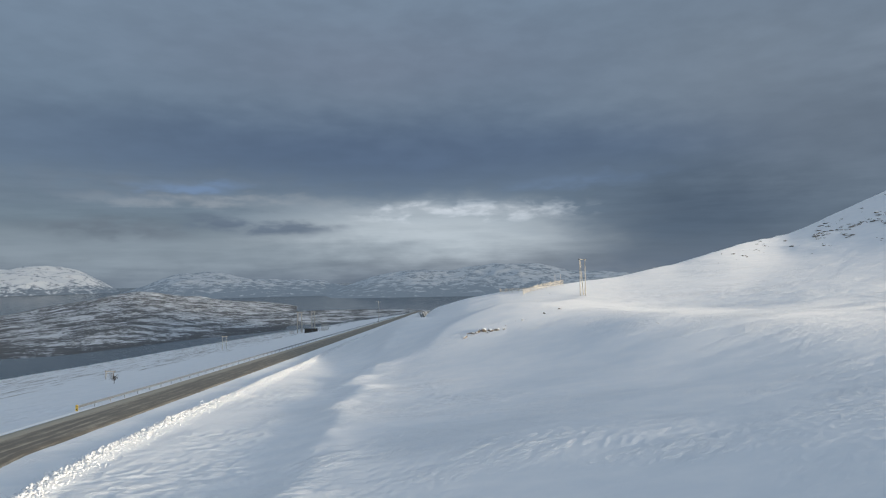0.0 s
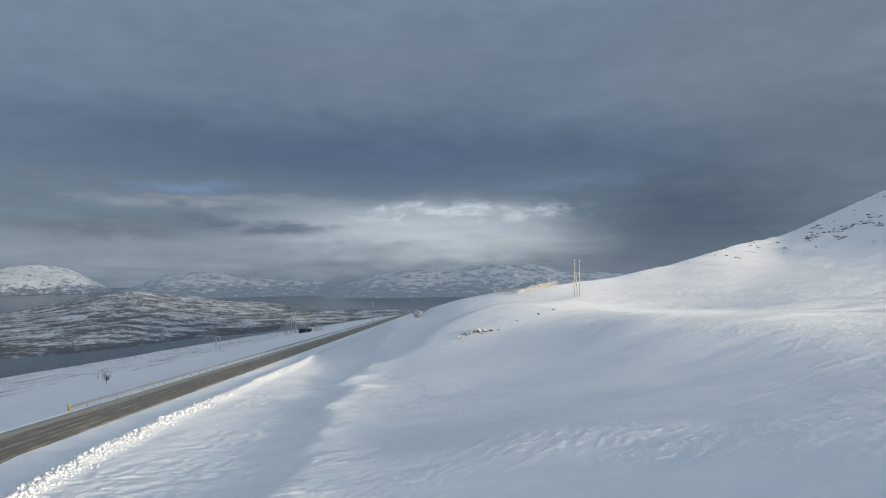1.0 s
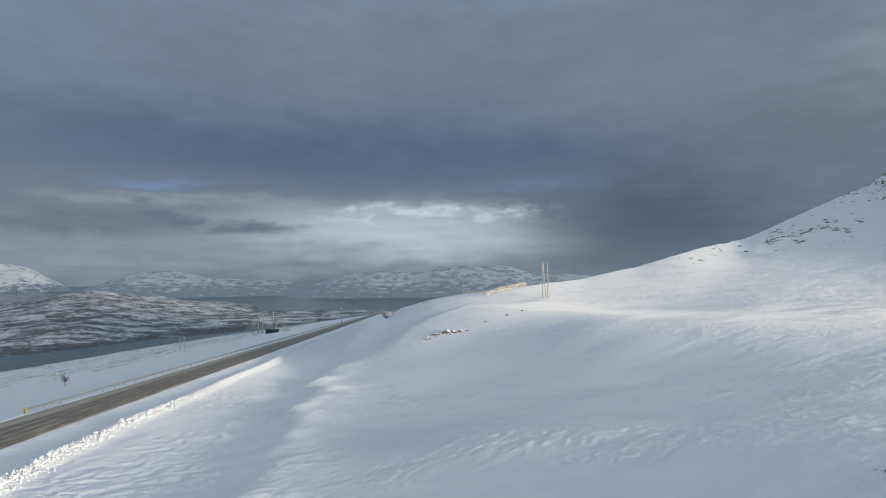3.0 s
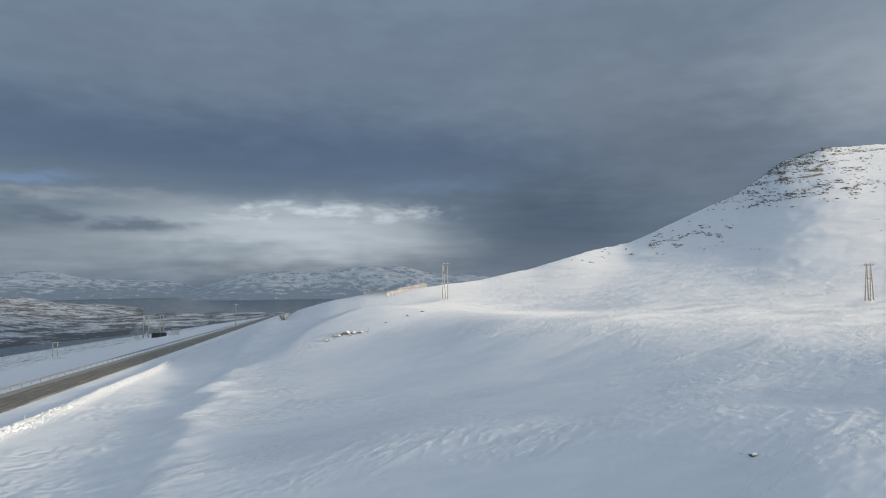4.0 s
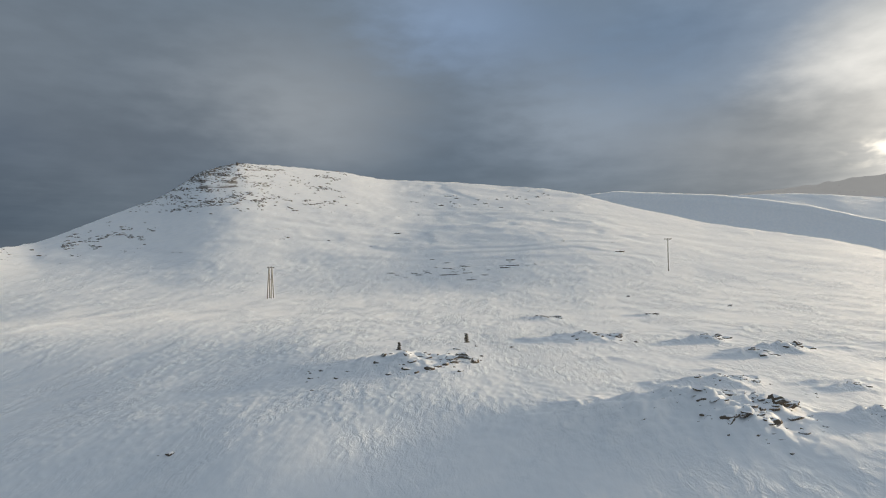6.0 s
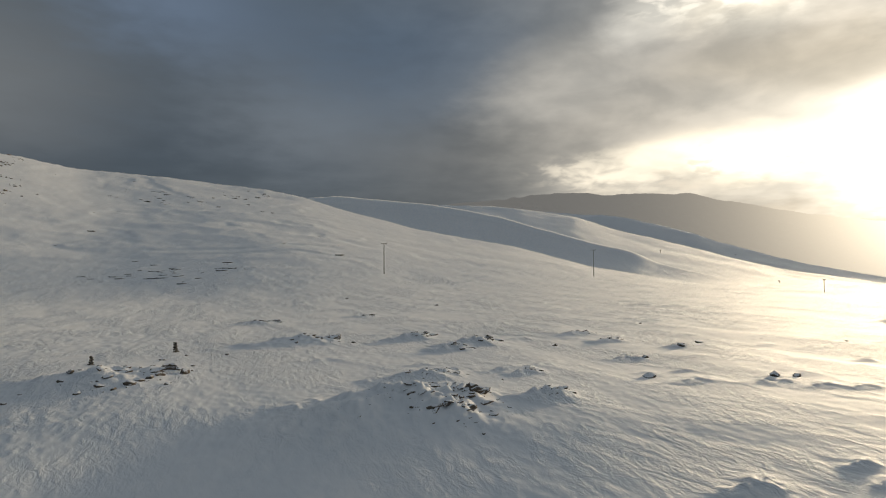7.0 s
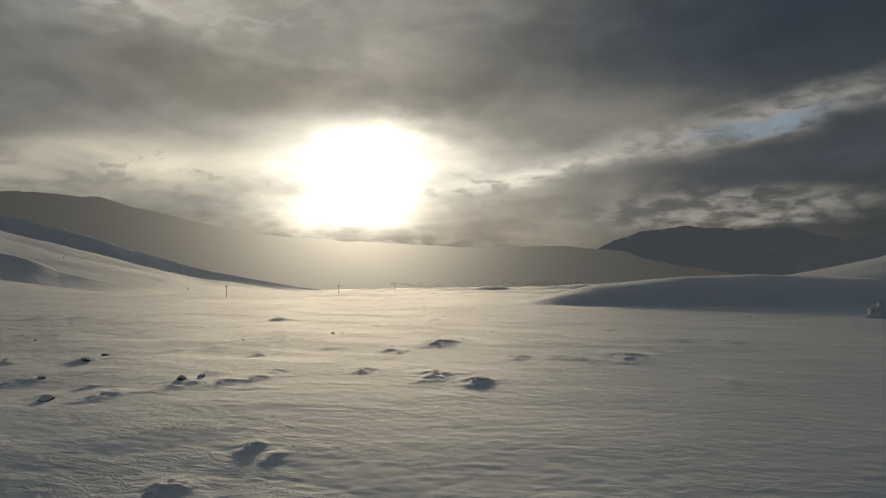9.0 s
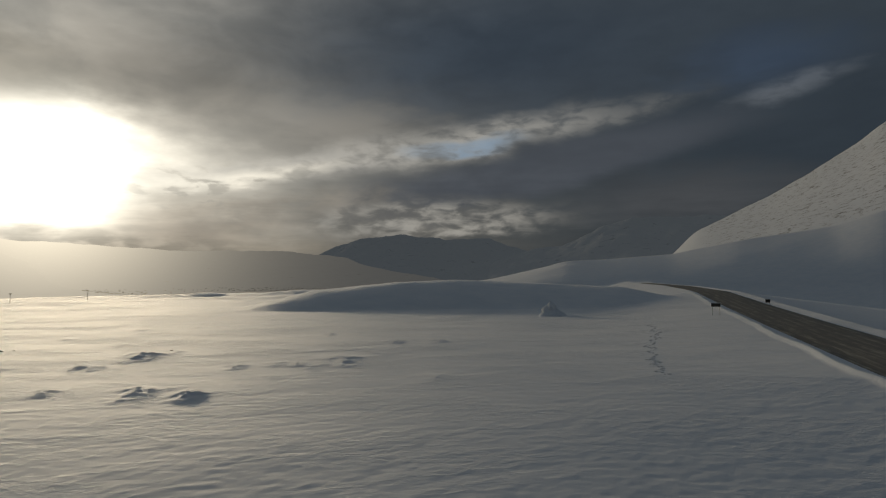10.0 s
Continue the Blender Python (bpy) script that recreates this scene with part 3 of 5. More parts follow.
def road_material():
    """Wet asphalt with packed snow between the wheel tracks and along the edges."""
    m, n = material("snowy_asphalt")
    uv = n.add("ShaderNodeUVMap", uv_map="lane").outputs[0]
    split = n.add("ShaderNodeSeparateXYZ")
    n.put(split.inputs[0], uv)
    across, along = split.outputs[0], split.outputs[1]
    streak = n.noise(n.xyz(n.math("MULTIPLY", across, 3.0), n.math("MULTIPLY", along, 0.09), 0.0), 1.0, 5.0, 0.6, 0.3)
    patch = n.noise(n.xyz(n.math("MULTIPLY", across, 1.1), n.math("MULTIPLY", along, 0.35), 4.0), 1.0, 6.0, 0.65)
    track = n.math("COSINE", n.math("MULTIPLY", across, 4.19))      # wheel tracks every metre and a half
    f = n.math("ADD", n.math("MULTIPLY", streak, 0.7), n.math("MULTIPLY", patch, 0.5))
    f = n.math("ADD", f, n.math("MULTIPLY", track, 0.045))
    f = n.math("ADD", f, n.math("MULTIPLY", n.step(across, -5.9, -6.6, 0.0, 0.24), n.step(along, 10.0, 40.0)))      # sandy slush along the outer shoulder
    f = n.step(f, 0.54, 0.78)
    fine = n.noise(n.add("ShaderNodeNewGeometry").outputs["Position"], 9.0, 4.0, 0.7)
    dark = n.mix(fine, (0.10, 0.085, 0.062), (0.22, 0.185, 0.135))
    slush = n.mix(fine, (0.30, 0.26, 0.19), (0.58, 0.52, 0.42))
    finish(n, n.mix(f, dark, slush), n.mix(f, (0.5,) * 3, (0.8,) * 3), 0.0, bump(n, fine, 0.02, 0.6), 0.4)
    return m


def wood_material(name, a, b, grain=14.0):
    m, n = material(name)
    pos = n.add("ShaderNodeTexCoord").outputs["Object"]
    g = n.noise(n.vec("MULTIPLY", pos, (grain, grain, 0.8)), 1.0, 5.0, 0.65)
    s = n.noise(pos, 0.7, 3.0, 0.6)
    finish(n, n.mix(n.math("ADD", n.math("MULTIPLY", g, 0.7), n.math("MULTIPLY", s, 0.3)), a, b), 0.8, 0.0, bump(n, g, 0.01, 0.6), 0.3)
    return m


def plain_material(name, a, b, rough=0.6, metal=0.0, scale=6.0, relief_m=0.004):
    m, n = material(name)
    pos = n.add("ShaderNodeTexCoord").outputs["Object"]
    g = n.noise(pos, scale, 6.0, 0.65)
    finish(n, n.mix(n.step(g, 0.3, 0.7), a, b), rough, metal, bump(n, g, relief_m, 0.7), 0.4)
    return m


SNOW, MOOR, WATER, ROAD = snow_material(), moor_material(), water_material(), road_material()
LARCH = wood_material("weathered_pole_wood", (0.30, 0.28, 0.25), (0.56, 0.53, 0.48))
GALV = plain_material("galvanised_steel", (0.34, 0.35, 0.36), (0.52, 0.53, 0.54), 0.5, 0.7)

# ---------------------------------------------------------------- ground and water
def rings():
    out, r = [0.0], 0.4
    while r < 2500:
        out.append(r)
        r *= 1.05 if r < 20 else (1.0058 if r < 120 else (1.0075 if r < 700 else 1.011))
    return out + [r * 1.05 ** k for k in range(0, 14)] + [4900.0]


def spokes():
    seen = list(np.arange(-38, 204, 0.2))
    return seen + list(np.arange(205, 322, 1.0))


def bare_snow(x, y):
    z = terrain(x, y)
    return z + relief(x, y, z)


def spot(az, dip, height=bare_snow):
    """Where the line of sight from the lens at an azimuth to the right and a dip meets the ground."""
    r = 14.0 * 1.002 ** np.arange(0, 2600)
    x, y = np.sin(radians(az)) * r, np.cos(radians(az)) * r
    z = height(x, y)
    hit = z >= r * math.tan(radians(dip))
    k = int(np.argmax(hit)) if hit.any() else len(r) - 1
    return Vector((x[k], y[k], z[k]))


# snow-capped humps: azimuth, dip of the foot, length and height in metres
HUMPS_EAST = [(76.4, -6.4, 9.5, 0.9), (85.8, -6.3, 4.8, 0.9), (91.6, -6.8, 5.9, 0.9), (89.5, -7.3, 4.1, 0.6), (98.2, -11.3, 3.9, 0.7), (84.5, -11.9, 8.5, 0.8),
              (88.3, -12.5, 12.0, 0.85), (89.5, -13.4, 3.6, 0.6), (90.5, -12.2, 4.0, 0.7), (87.4, -9.7, 6.6, 0.6), (96.2, -9.3, 3.2, 0.35), (72.0, -4.6, 8.0, 0.5), (80.9, -4.2, 4.7, 0.4),
              (100.7, -5.8, 5.1, 0.4), (103.4, -6.4, 3.9, 0.4), (109.0, -6.7, 3.0, 0.4), (61.0, -8.6, 12.0, 0.9)]
HUMPS_SOUTH = [(122.0, -14.6, 1.7, 0.36), (123.7, -15.5, 1.5, 0.26), (115.0, -17.2, 2.6, 0.5), (141.9, -10.0, 3.0, 0.6), (138.2, -9.3, 4.8, 0.4), (138.5, -6.5, 6.2, 0.6),
               (155.1, -7.6, 6.5, 0.4), (116.3, -9.0, 4.4, 0.35), (124.0, -4.1, 5.5, 0.7), (106.1, -3.2, 9.0, 0.5), (108.8, -3.3, 7.7, 0.5), (105.0, -7.8, 3.8, 0.4), ]
HUMPS = [(spot(a, e), w, h * 1.3) for a, e, w, h in HUMPS_EAST] + [(spot(a, e), w, h * 0.9) for a, e, w, h in HUMPS_SOUTH]

dice = random.Random(53)
for _ in range(70):
    away = dice.uniform(78, 165)
    HUMPS.append((spot(away, -dice.uniform(2.6, 9.5)), dice.uniform(1.6, 4.2), dice.uniform(0.14, 0.34)))


def humps(x, y):
    """Each hump has a blunt windward end and a tail drawn out down the wind."""
    out = 0 * x
    c, s = -0.45, 0.89
    for at, w, h in HUMPS:
        near = np.abs(x - at.x) + np.abs(y - at.y) < 5 * w
        if not near.any():
            continue
        dx, dy = x[near] - at.x, y[near] - at.y
        u, v = -(dx * c + dy * s), -dx * s + dy * c
        u = u + 0.25 * w * fbm(dx / (0.4 * w), dy / (0.4 * w), 3, 91)
        lead = np.where(u > 0, u / (0.28 * w), -u / (0.75 * w))
        body = np.exp(-np.abs(lead) ** 1.7 - np.abs(v / (0.33 * w)) ** 1.7)
        out[near] += h * body * (1.1 + 0.55 * fbm(dx / (0.22 * w), dy / (0.22 * w), 4, 95) - 0.75 * np.abs(fbm(dx / 1.5, dy / 1.1, 4, 97)))
    return out


def ground_height(x, y):
    return bare_snow(x, y) + humps(x, y)


def blown_bare(x, y, z):
    """How far the wind has bared the rock: the knoll, the risers of the benches, a few spots elsewhere."""
    r = np.hypot(x, y)
    az = np.degrees(np.arctan2(x, y))
    az = np.where(az < -80, az + 360, az)
    f = ledge(x, y, terrain(x, y))
    riser = np.exp(-((f - 0.16) / 0.16) ** 2)
    hill = ease((r - 200) / 120) * ease((900 - r) / 200) * ease((az - 18) / 10) * ease((105 - az) / 30)
    knoll = np.exp(-((az - 42) / 7.0) ** 2) * ease((z - 38) / 30)
    out = hill * (0.05 + 0.11 * riser + 0.13 * knoll + 0.05 * knoll * riser)
    out = out + ease((az - 184) / 4) * ease((r - 560) / 100) * 0.225
    lump = humps(x, y)
    stony = ease((az - 45) / 8) * ease((118 - az) / 10)
    return out + stony * 0.15 * ease(lump / 0.45)


def heath_showing(x, y, z):
    """Grass and heather tips above the thin snow of the slope below the road."""
    r, az = np.hypot(x, y), np.degrees(np.arctan2(x, y))
    return ease((az + 50) / 10) * ease((-2 - az) / 6) * ease((road_outer(y) - 22 - x) / 60) * ease((960 - r) / 100) * 0.195


ground = sheet("ground", spokes(), rings(), ground_height, [SNOW, MOOR],
               lambda x, y, z: ((np.hypot(x, y) > 860) & (np.degrees(np.arctan2(x, y)) < 25) & (np.degrees(np.arctan2(x, y)) > -100)), {"bare": blown_bare, "heath": heath_showing, "calm": lying_calm})
tagged(ground, "wind-packed snow over a stony mountain plateau and hillside", "ground", kind="structure")

fjord = sheet("water", list(np.arange(-110, 40, 2.0)), [600, 900, 1200, 1600, 2200, 3000, 4000, 4990], lambda x, y: 0 * x + SEA, [WATER])
fjord.data.flip_normals()
tagged(fjord, "grey open fjord water below the snowy slope", "water", kind="structure")


def far_material(name, haze_glow, amount, rock_share, sunward=None):
    """Distant snow and rock with haze light put in as emission, more of it towards the sun."""
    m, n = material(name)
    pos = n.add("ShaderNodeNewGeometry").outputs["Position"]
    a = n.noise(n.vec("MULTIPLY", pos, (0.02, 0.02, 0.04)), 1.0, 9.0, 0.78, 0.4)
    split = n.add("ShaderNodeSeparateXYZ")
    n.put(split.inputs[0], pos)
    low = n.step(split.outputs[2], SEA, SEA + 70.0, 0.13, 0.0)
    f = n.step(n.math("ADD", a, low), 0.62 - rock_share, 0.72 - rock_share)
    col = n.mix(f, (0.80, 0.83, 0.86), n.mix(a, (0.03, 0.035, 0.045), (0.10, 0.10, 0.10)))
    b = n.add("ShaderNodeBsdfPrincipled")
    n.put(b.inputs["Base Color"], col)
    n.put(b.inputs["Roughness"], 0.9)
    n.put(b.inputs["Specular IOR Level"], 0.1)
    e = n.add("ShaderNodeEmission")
    glow = (*haze_glow, 1.0)
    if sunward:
        # haze glare below the sun, added as a brighter glow of the surface
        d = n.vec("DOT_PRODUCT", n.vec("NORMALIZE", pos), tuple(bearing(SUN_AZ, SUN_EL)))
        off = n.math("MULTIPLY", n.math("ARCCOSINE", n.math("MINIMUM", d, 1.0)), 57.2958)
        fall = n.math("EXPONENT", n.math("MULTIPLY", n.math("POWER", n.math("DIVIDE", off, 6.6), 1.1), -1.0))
        glow = n.mix(fall, haze_glow, sunward)
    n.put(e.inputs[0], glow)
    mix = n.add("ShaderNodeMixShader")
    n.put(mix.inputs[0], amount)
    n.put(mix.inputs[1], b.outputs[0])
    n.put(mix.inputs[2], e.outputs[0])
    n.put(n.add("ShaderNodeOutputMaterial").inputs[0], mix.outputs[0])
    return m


def far_range(label, heights, az0, az1, r_crest, r_foot, r_back, floor, mat, rough):
    """A range on the horizon, a sheet with its own relief and back slope."""
    def height(x, y):
        r, az = np.hypot(x, y), np.degrees(np.arctan2(x, y))
        az = np.where(az < -80, az + 360, az)
        z = crest(r, az, heights(az), r_crest, r_foot, r_back, floor, 0.9)
        lift = np.clip((z - floor) / 60, 0, 1)
        return z + lift * rough * (1 - 1.6 * np.abs(fbm(x / 420, y / 420, 6, 17)) - 0.7 * np.abs(fbm(x / 130, y / 130, 4, 18)))
    ob = sheet("backdrop", list(np.arange(az0, az1, 0.15)), list(np.linspace(r_foot, r_back, 110)), height, [mat])
    tagged(ob, label, "mountains", kind="structure")
    return height


# each range's distance haze is a glow mixed into its material
BLUE_HAZE_GLOW = (0.10, 0.132, 0.168)
FAR_BLUE = far_material("hazy_snow_mountain", BLUE_HAZE_GLOW, 0.77, 0.14)
FAR_LIT = far_material("hazy_lit_mountain", BLUE_HAZE_GLOW, 0.64, 0.10)
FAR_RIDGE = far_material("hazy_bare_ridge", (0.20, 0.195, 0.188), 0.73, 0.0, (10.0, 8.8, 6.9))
FAR_WARM = far_material("glowing_valley_haze", (0.22, 0.212, 0.20), 0.74, 0.02, (10.0, 8.8, 6.9))
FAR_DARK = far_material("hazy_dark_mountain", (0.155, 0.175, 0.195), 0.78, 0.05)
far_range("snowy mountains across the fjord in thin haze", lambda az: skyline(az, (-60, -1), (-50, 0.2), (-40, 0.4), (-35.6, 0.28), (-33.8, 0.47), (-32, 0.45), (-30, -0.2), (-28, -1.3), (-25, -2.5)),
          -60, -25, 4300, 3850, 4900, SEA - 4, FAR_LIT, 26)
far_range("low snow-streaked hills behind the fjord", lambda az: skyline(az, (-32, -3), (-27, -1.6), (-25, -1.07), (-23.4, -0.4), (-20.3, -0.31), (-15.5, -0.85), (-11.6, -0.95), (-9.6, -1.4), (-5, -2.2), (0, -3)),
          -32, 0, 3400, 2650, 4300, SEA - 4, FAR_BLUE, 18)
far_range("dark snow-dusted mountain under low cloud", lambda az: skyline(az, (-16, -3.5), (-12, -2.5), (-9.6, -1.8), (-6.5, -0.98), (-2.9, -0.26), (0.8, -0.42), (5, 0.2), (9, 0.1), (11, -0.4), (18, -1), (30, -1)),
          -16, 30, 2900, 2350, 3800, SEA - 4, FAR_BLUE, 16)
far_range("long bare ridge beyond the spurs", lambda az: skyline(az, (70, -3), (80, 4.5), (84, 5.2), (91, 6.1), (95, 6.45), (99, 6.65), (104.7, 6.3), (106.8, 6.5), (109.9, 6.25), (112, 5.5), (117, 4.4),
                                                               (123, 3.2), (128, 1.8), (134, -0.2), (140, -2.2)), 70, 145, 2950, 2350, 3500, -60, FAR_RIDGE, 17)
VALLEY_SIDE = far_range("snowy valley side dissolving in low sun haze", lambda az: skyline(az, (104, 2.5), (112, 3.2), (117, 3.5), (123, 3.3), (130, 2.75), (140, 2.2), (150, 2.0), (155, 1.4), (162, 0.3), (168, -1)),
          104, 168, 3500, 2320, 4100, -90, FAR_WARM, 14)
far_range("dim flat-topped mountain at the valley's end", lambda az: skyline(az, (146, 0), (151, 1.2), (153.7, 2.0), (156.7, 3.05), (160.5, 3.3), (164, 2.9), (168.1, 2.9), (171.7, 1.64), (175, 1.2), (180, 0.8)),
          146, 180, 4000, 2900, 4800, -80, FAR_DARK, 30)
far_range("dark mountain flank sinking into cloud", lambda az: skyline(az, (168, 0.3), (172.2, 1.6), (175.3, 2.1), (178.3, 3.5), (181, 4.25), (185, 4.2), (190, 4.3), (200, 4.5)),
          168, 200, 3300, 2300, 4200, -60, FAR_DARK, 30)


def strip(name, ys, xa, xb, z, mat, cells=8, thick=0.25):
    """A lane between the edges xa(y) and xb(y), with its sides turned down."""
    bm = bmesh.new()
    lay = bm.loops.layers.uv.new("lane")
    rows = []
    for yy in ys:
        row = []
        for k in range(cells + 1):
            f = k / cells
            xx = xa(yy) + (xb(yy) - xa(yy)) * f
            camber = 0.10 * (1 - (2 * f - 1) ** 2)
            row.append(bm.verts.new((xx, yy, z(yy) + camber)))
        lo_a = bm.verts.new((xa(yy) + 0.3, yy, z(yy) - thick))
        lo_b = bm.verts.new((xb(yy) - 0.3, yy, z(yy) - thick))
        rows.append([lo_a, *row, lo_b])
    for a, b in zip(rows, rows[1:]):
        for k in range(len(a) - 1):
            f = bm.faces.new((a[k], b[k], b[k + 1], a[k + 1]))
            f.smooth = True
            for loop in f.loops:
                loop[lay].uv = (loop.vert.co.x - float(xa(loop.vert.co.y)), loop.vert.co.y)
    bmesh.ops.recalc_face_normals(bm, faces=bm.faces)
    mesh = bpy.data.meshes.new(name)
    bm.to_mesh(mesh)
    bm.free()
    mesh.materials.append(mat)
    return new(name, mesh)


road = strip("road", list(np.arange(-380, 1250, 3.0)), road_inner, lambda y: road_outer(y) - 2.4 * ease((y - 20) / 30), lambda y: float(road_height(y)) + 0.04, ROAD)
tagged(road, "wet asphalt mountain road streaked with packed snow", "road", kind="structure")


# ---------------------------------------------------------------- small makers
def part(name, bm, mat, parent=None, label=""):
    mesh = bpy.data.meshes.new(name)
    bm.to_mesh(mesh)
    bm.free()
    mesh.materials.append(mat)
    ob = new(name, mesh)
    if parent is not None:
        ob.parent = parent
    if label:
        ob["label"] = label
    return ob


def thing(name, at, turn=0.0, label="", category="", group=""):
    ob = new(name)
    ob.empty_display_size = 0.3
    ob.matrix_world = pose(at[0], at[1], at[2], 0, 0, turn)
    return tagged(ob, label, category, group)


def rod(bm, a, b, ra, rb=None, sides=8, bend=0.0):
    """A tapered round bar from a to b."""
    a, b = Vector(a), Vector(b)
    rb = ra if rb is None else rb
    q = (b - a).to_track_quat("Z", "Y")
    last, count = None, 3
    for k in range(count + 1):
        f = k / count
        mid = a.lerp(b, f) + q @ Vector((bend * math.sin(math.pi * f), 0, 0))
        rad = ra + (rb - ra) * f
        ring = [bm.verts.new(mid + q @ Vector((rad * math.cos(2 * math.pi * i / sides), rad * math.sin(2 * math.pi * i / sides), 0))) for i in range(sides)]
        if last:
            for i in range(sides):
                bm.faces.new((last[i], last[(i + 1) % sides], ring[(i + 1) % sides], ring[i])).smooth = True
        else:
            bm.faces.new(ring[::-1])
        last = ring
    bm.faces.new(last)


def block(bm, size, at=(0, 0, 0), turn=None, bevel=0.0):
    """A box with softened edges."""
    m = Matrix.Translation(at) @ (turn.to_4x4() if turn is not None else Matrix()) @ Matrix.Diagonal((*size, 1))
    made = bmesh.ops.create_cube(bm, size=1.0, matrix=m)
    if bevel:
        edges = list({e for v in made["verts"] for e in v.link_edges})
        bmesh.ops.bevel(bm, geom=edges, offset=bevel, segments=1, affect="EDGES")


def stone_mesh(seed, flat=0.6, cuts=2):
    """A broken, angular stone about one metre wide, its foot below z = 0."""
    rnd = random.Random(seed)
    bm = bmesh.new()
    bmesh.ops.create_icosphere(bm, subdivisions=cuts, radius=0.5)
    planes = [(Vector((rnd.uniform(-1, 1), rnd.uniform(-1, 1), rnd.uniform(-0.3, 1))).normalized(), rnd.uniform(0.24, 0.42)) for _ in range(9)]
    off = Vector((rnd.uniform(0, 50), rnd.uniform(0, 50), 0))
    for v in bm.verts:
        v.co *= 1 + 0.35 * noise.noise(v.co * 2.2 + off)
        for n, d in planes:
            over = v.co.dot(n) - d
            if over > 0:
                v.co -= n * over
        v.co.z = v.co.z * flat + 0.10
        v.co += 0.03 * noise.noise_vector(v.co * 6 + off)
    return bm


def rock_material():
    """Grey-brown schist with snow lying on whatever faces up."""
    m, n = material("snow_capped_schist")
    geo = n.add("ShaderNodeNewGeometry")
    pos = geo.outputs["Position"]
    split = n.add("ShaderNodeSeparateXYZ")
    n.put(split.inputs[0], geo.outputs["Normal"])
    a = n.noise(pos, 2.6, 7.0, 0.7)
    lay = n.noise(n.vec("MULTIPLY", pos, (1.5, 1.5, 14.0)), 1.0, 5.0, 0.65)
    stone = n.mix(n.math("ADD", n.math("MULTIPLY", a, 0.5), n.math("MULTIPLY", lay, 0.5)), (0.04, 0.035, 0.03), (0.25, 0.20, 0.15))
    cap = n.step(n.math("ADD", split.outputs[2], n.math("MULTIPLY", n.math("SUBTRACT", a, 0.5), 0.9)), 0.62, 0.76)
    finish(n, n.mix(cap, stone, (0.84, 0.86, 0.88)), 0.85, 0.0, bump(n, lay, 0.05, 0.8), 0.25)
    return m


ROCK = rock_material()
CLOD = plain_material("ploughed_snow", (0.70, 0.73, 0.77), (0.82, 0.83, 0.84), 0.9, 0.0, 3.0, 0.03)
PALE_WOOD = wood_material("sun_bleached_planks", (0.36, 0.33, 0.28), (0.54, 0.51, 0.45))
DARK_PAINT = plain_material("dark_painted_boards", (0.035, 0.033, 0.03), (0.07, 0.062, 0.052), 0.8)
GREY_PAINT = plain_material("dull_grey_steel_sheet", (0.10, 0.11, 0.115), (0.17, 0.18, 0.18), 0.6, 0.3)
YELLOW = plain_material("yellow_reflective_panel", (0.50, 0.38, 0.05), (0.60, 0.46, 0.08), 0.5)
BLACK = plain_material("black_plastic", (0.012, 0.012, 0.012), (0.03, 0.03, 0.03), 0.6)
CERAMIC = plain_material("brown_glazed_ceramic", (0.06, 0.035, 0.025), (0.10, 0.06, 0.04), 0.25)
TWIG = plain_material("bare_birch_twigs", (0.05, 0.035, 0.025), (0.13, 0.095, 0.07), 0.85)

# ---------------------------------------------------------------- stones
STONES = [stone_mesh(k, 0.45 + 0.06 * (k % 5)) for k in range(9)]
STONE_MESHES = []
for k, bm in enumerate(STONES):
    mesh = bpy.data.meshes.new("stone")
    bm.to_mesh(mesh)
    bm.free()
    mesh.materials.append(ROCK)
    STONE_MESHES.append(mesh)


def put_stones(rows, label, group, seed, litter=0, slab=False):
    """Half-buried stones: azimuth, dip of the foot, width in metres."""
    rnd = random.Random(seed)
    for az, dip, w in rows:
        at = spot(az, dip, ground_height)
        w = w * at.length / (9.5 / math.sin(radians(-dip))) if dip < -1.5 else w
        ob = new("stone", rnd.choice(STONE_MESHES))
        size = w * rnd.uniform(1.1, 1.4)
        if slab:
            ob.matrix_world = pose(at.x, at.y, at.z - 0.20 * size, rnd.uniform(-16, 4), rnd.uniform(-6, 14), 117 + rnd.gauss(0, 16)) @ Matrix.Diagonal((1.15 * size, size * rnd.uniform(0.45, 0.75), size * rnd.uniform(0.5, 0.9), 1))
        else:
            ob.matrix_world = pose(at.x, at.y, at.z - 0.02, rnd.uniform(-12, 12), rnd.uniform(-12, 12), rnd.uniform(0, 360)) @ Matrix.Diagonal((size, size * rnd.uniform(0.7, 1.0), size * rnd.uniform(0.6, 1.0), 1))
        tagged(ob, label, "rock", group)
        for _ in range(litter):
            a, d = rnd.uniform(0, 6.28), w * (0.7 + 1.6 * rnd.random())
            x, y, s = at.x + d * math.cos(a), at.y + d * math.sin(a), w * rnd.uniform(0.18, 0.5)
            bit = new("stone", rnd.choice(STONE_MESHES))
            z = float(ground_height(np.array([x]), np.array([y]))[0])
            bit.matrix_world = pose(x, y, z - 0.02, rnd.uniform(-15, 15), rnd.uniform(-15, 15), rnd.uniform(0, 360)) @ Matrix.Diagonal((s, s * rnd.uniform(0.5, 1.0), s * rnd.uniform(0.5, 1.0), 1))
            tagged(bit, "small broken stone beside a larger one in snow", "rock", group)


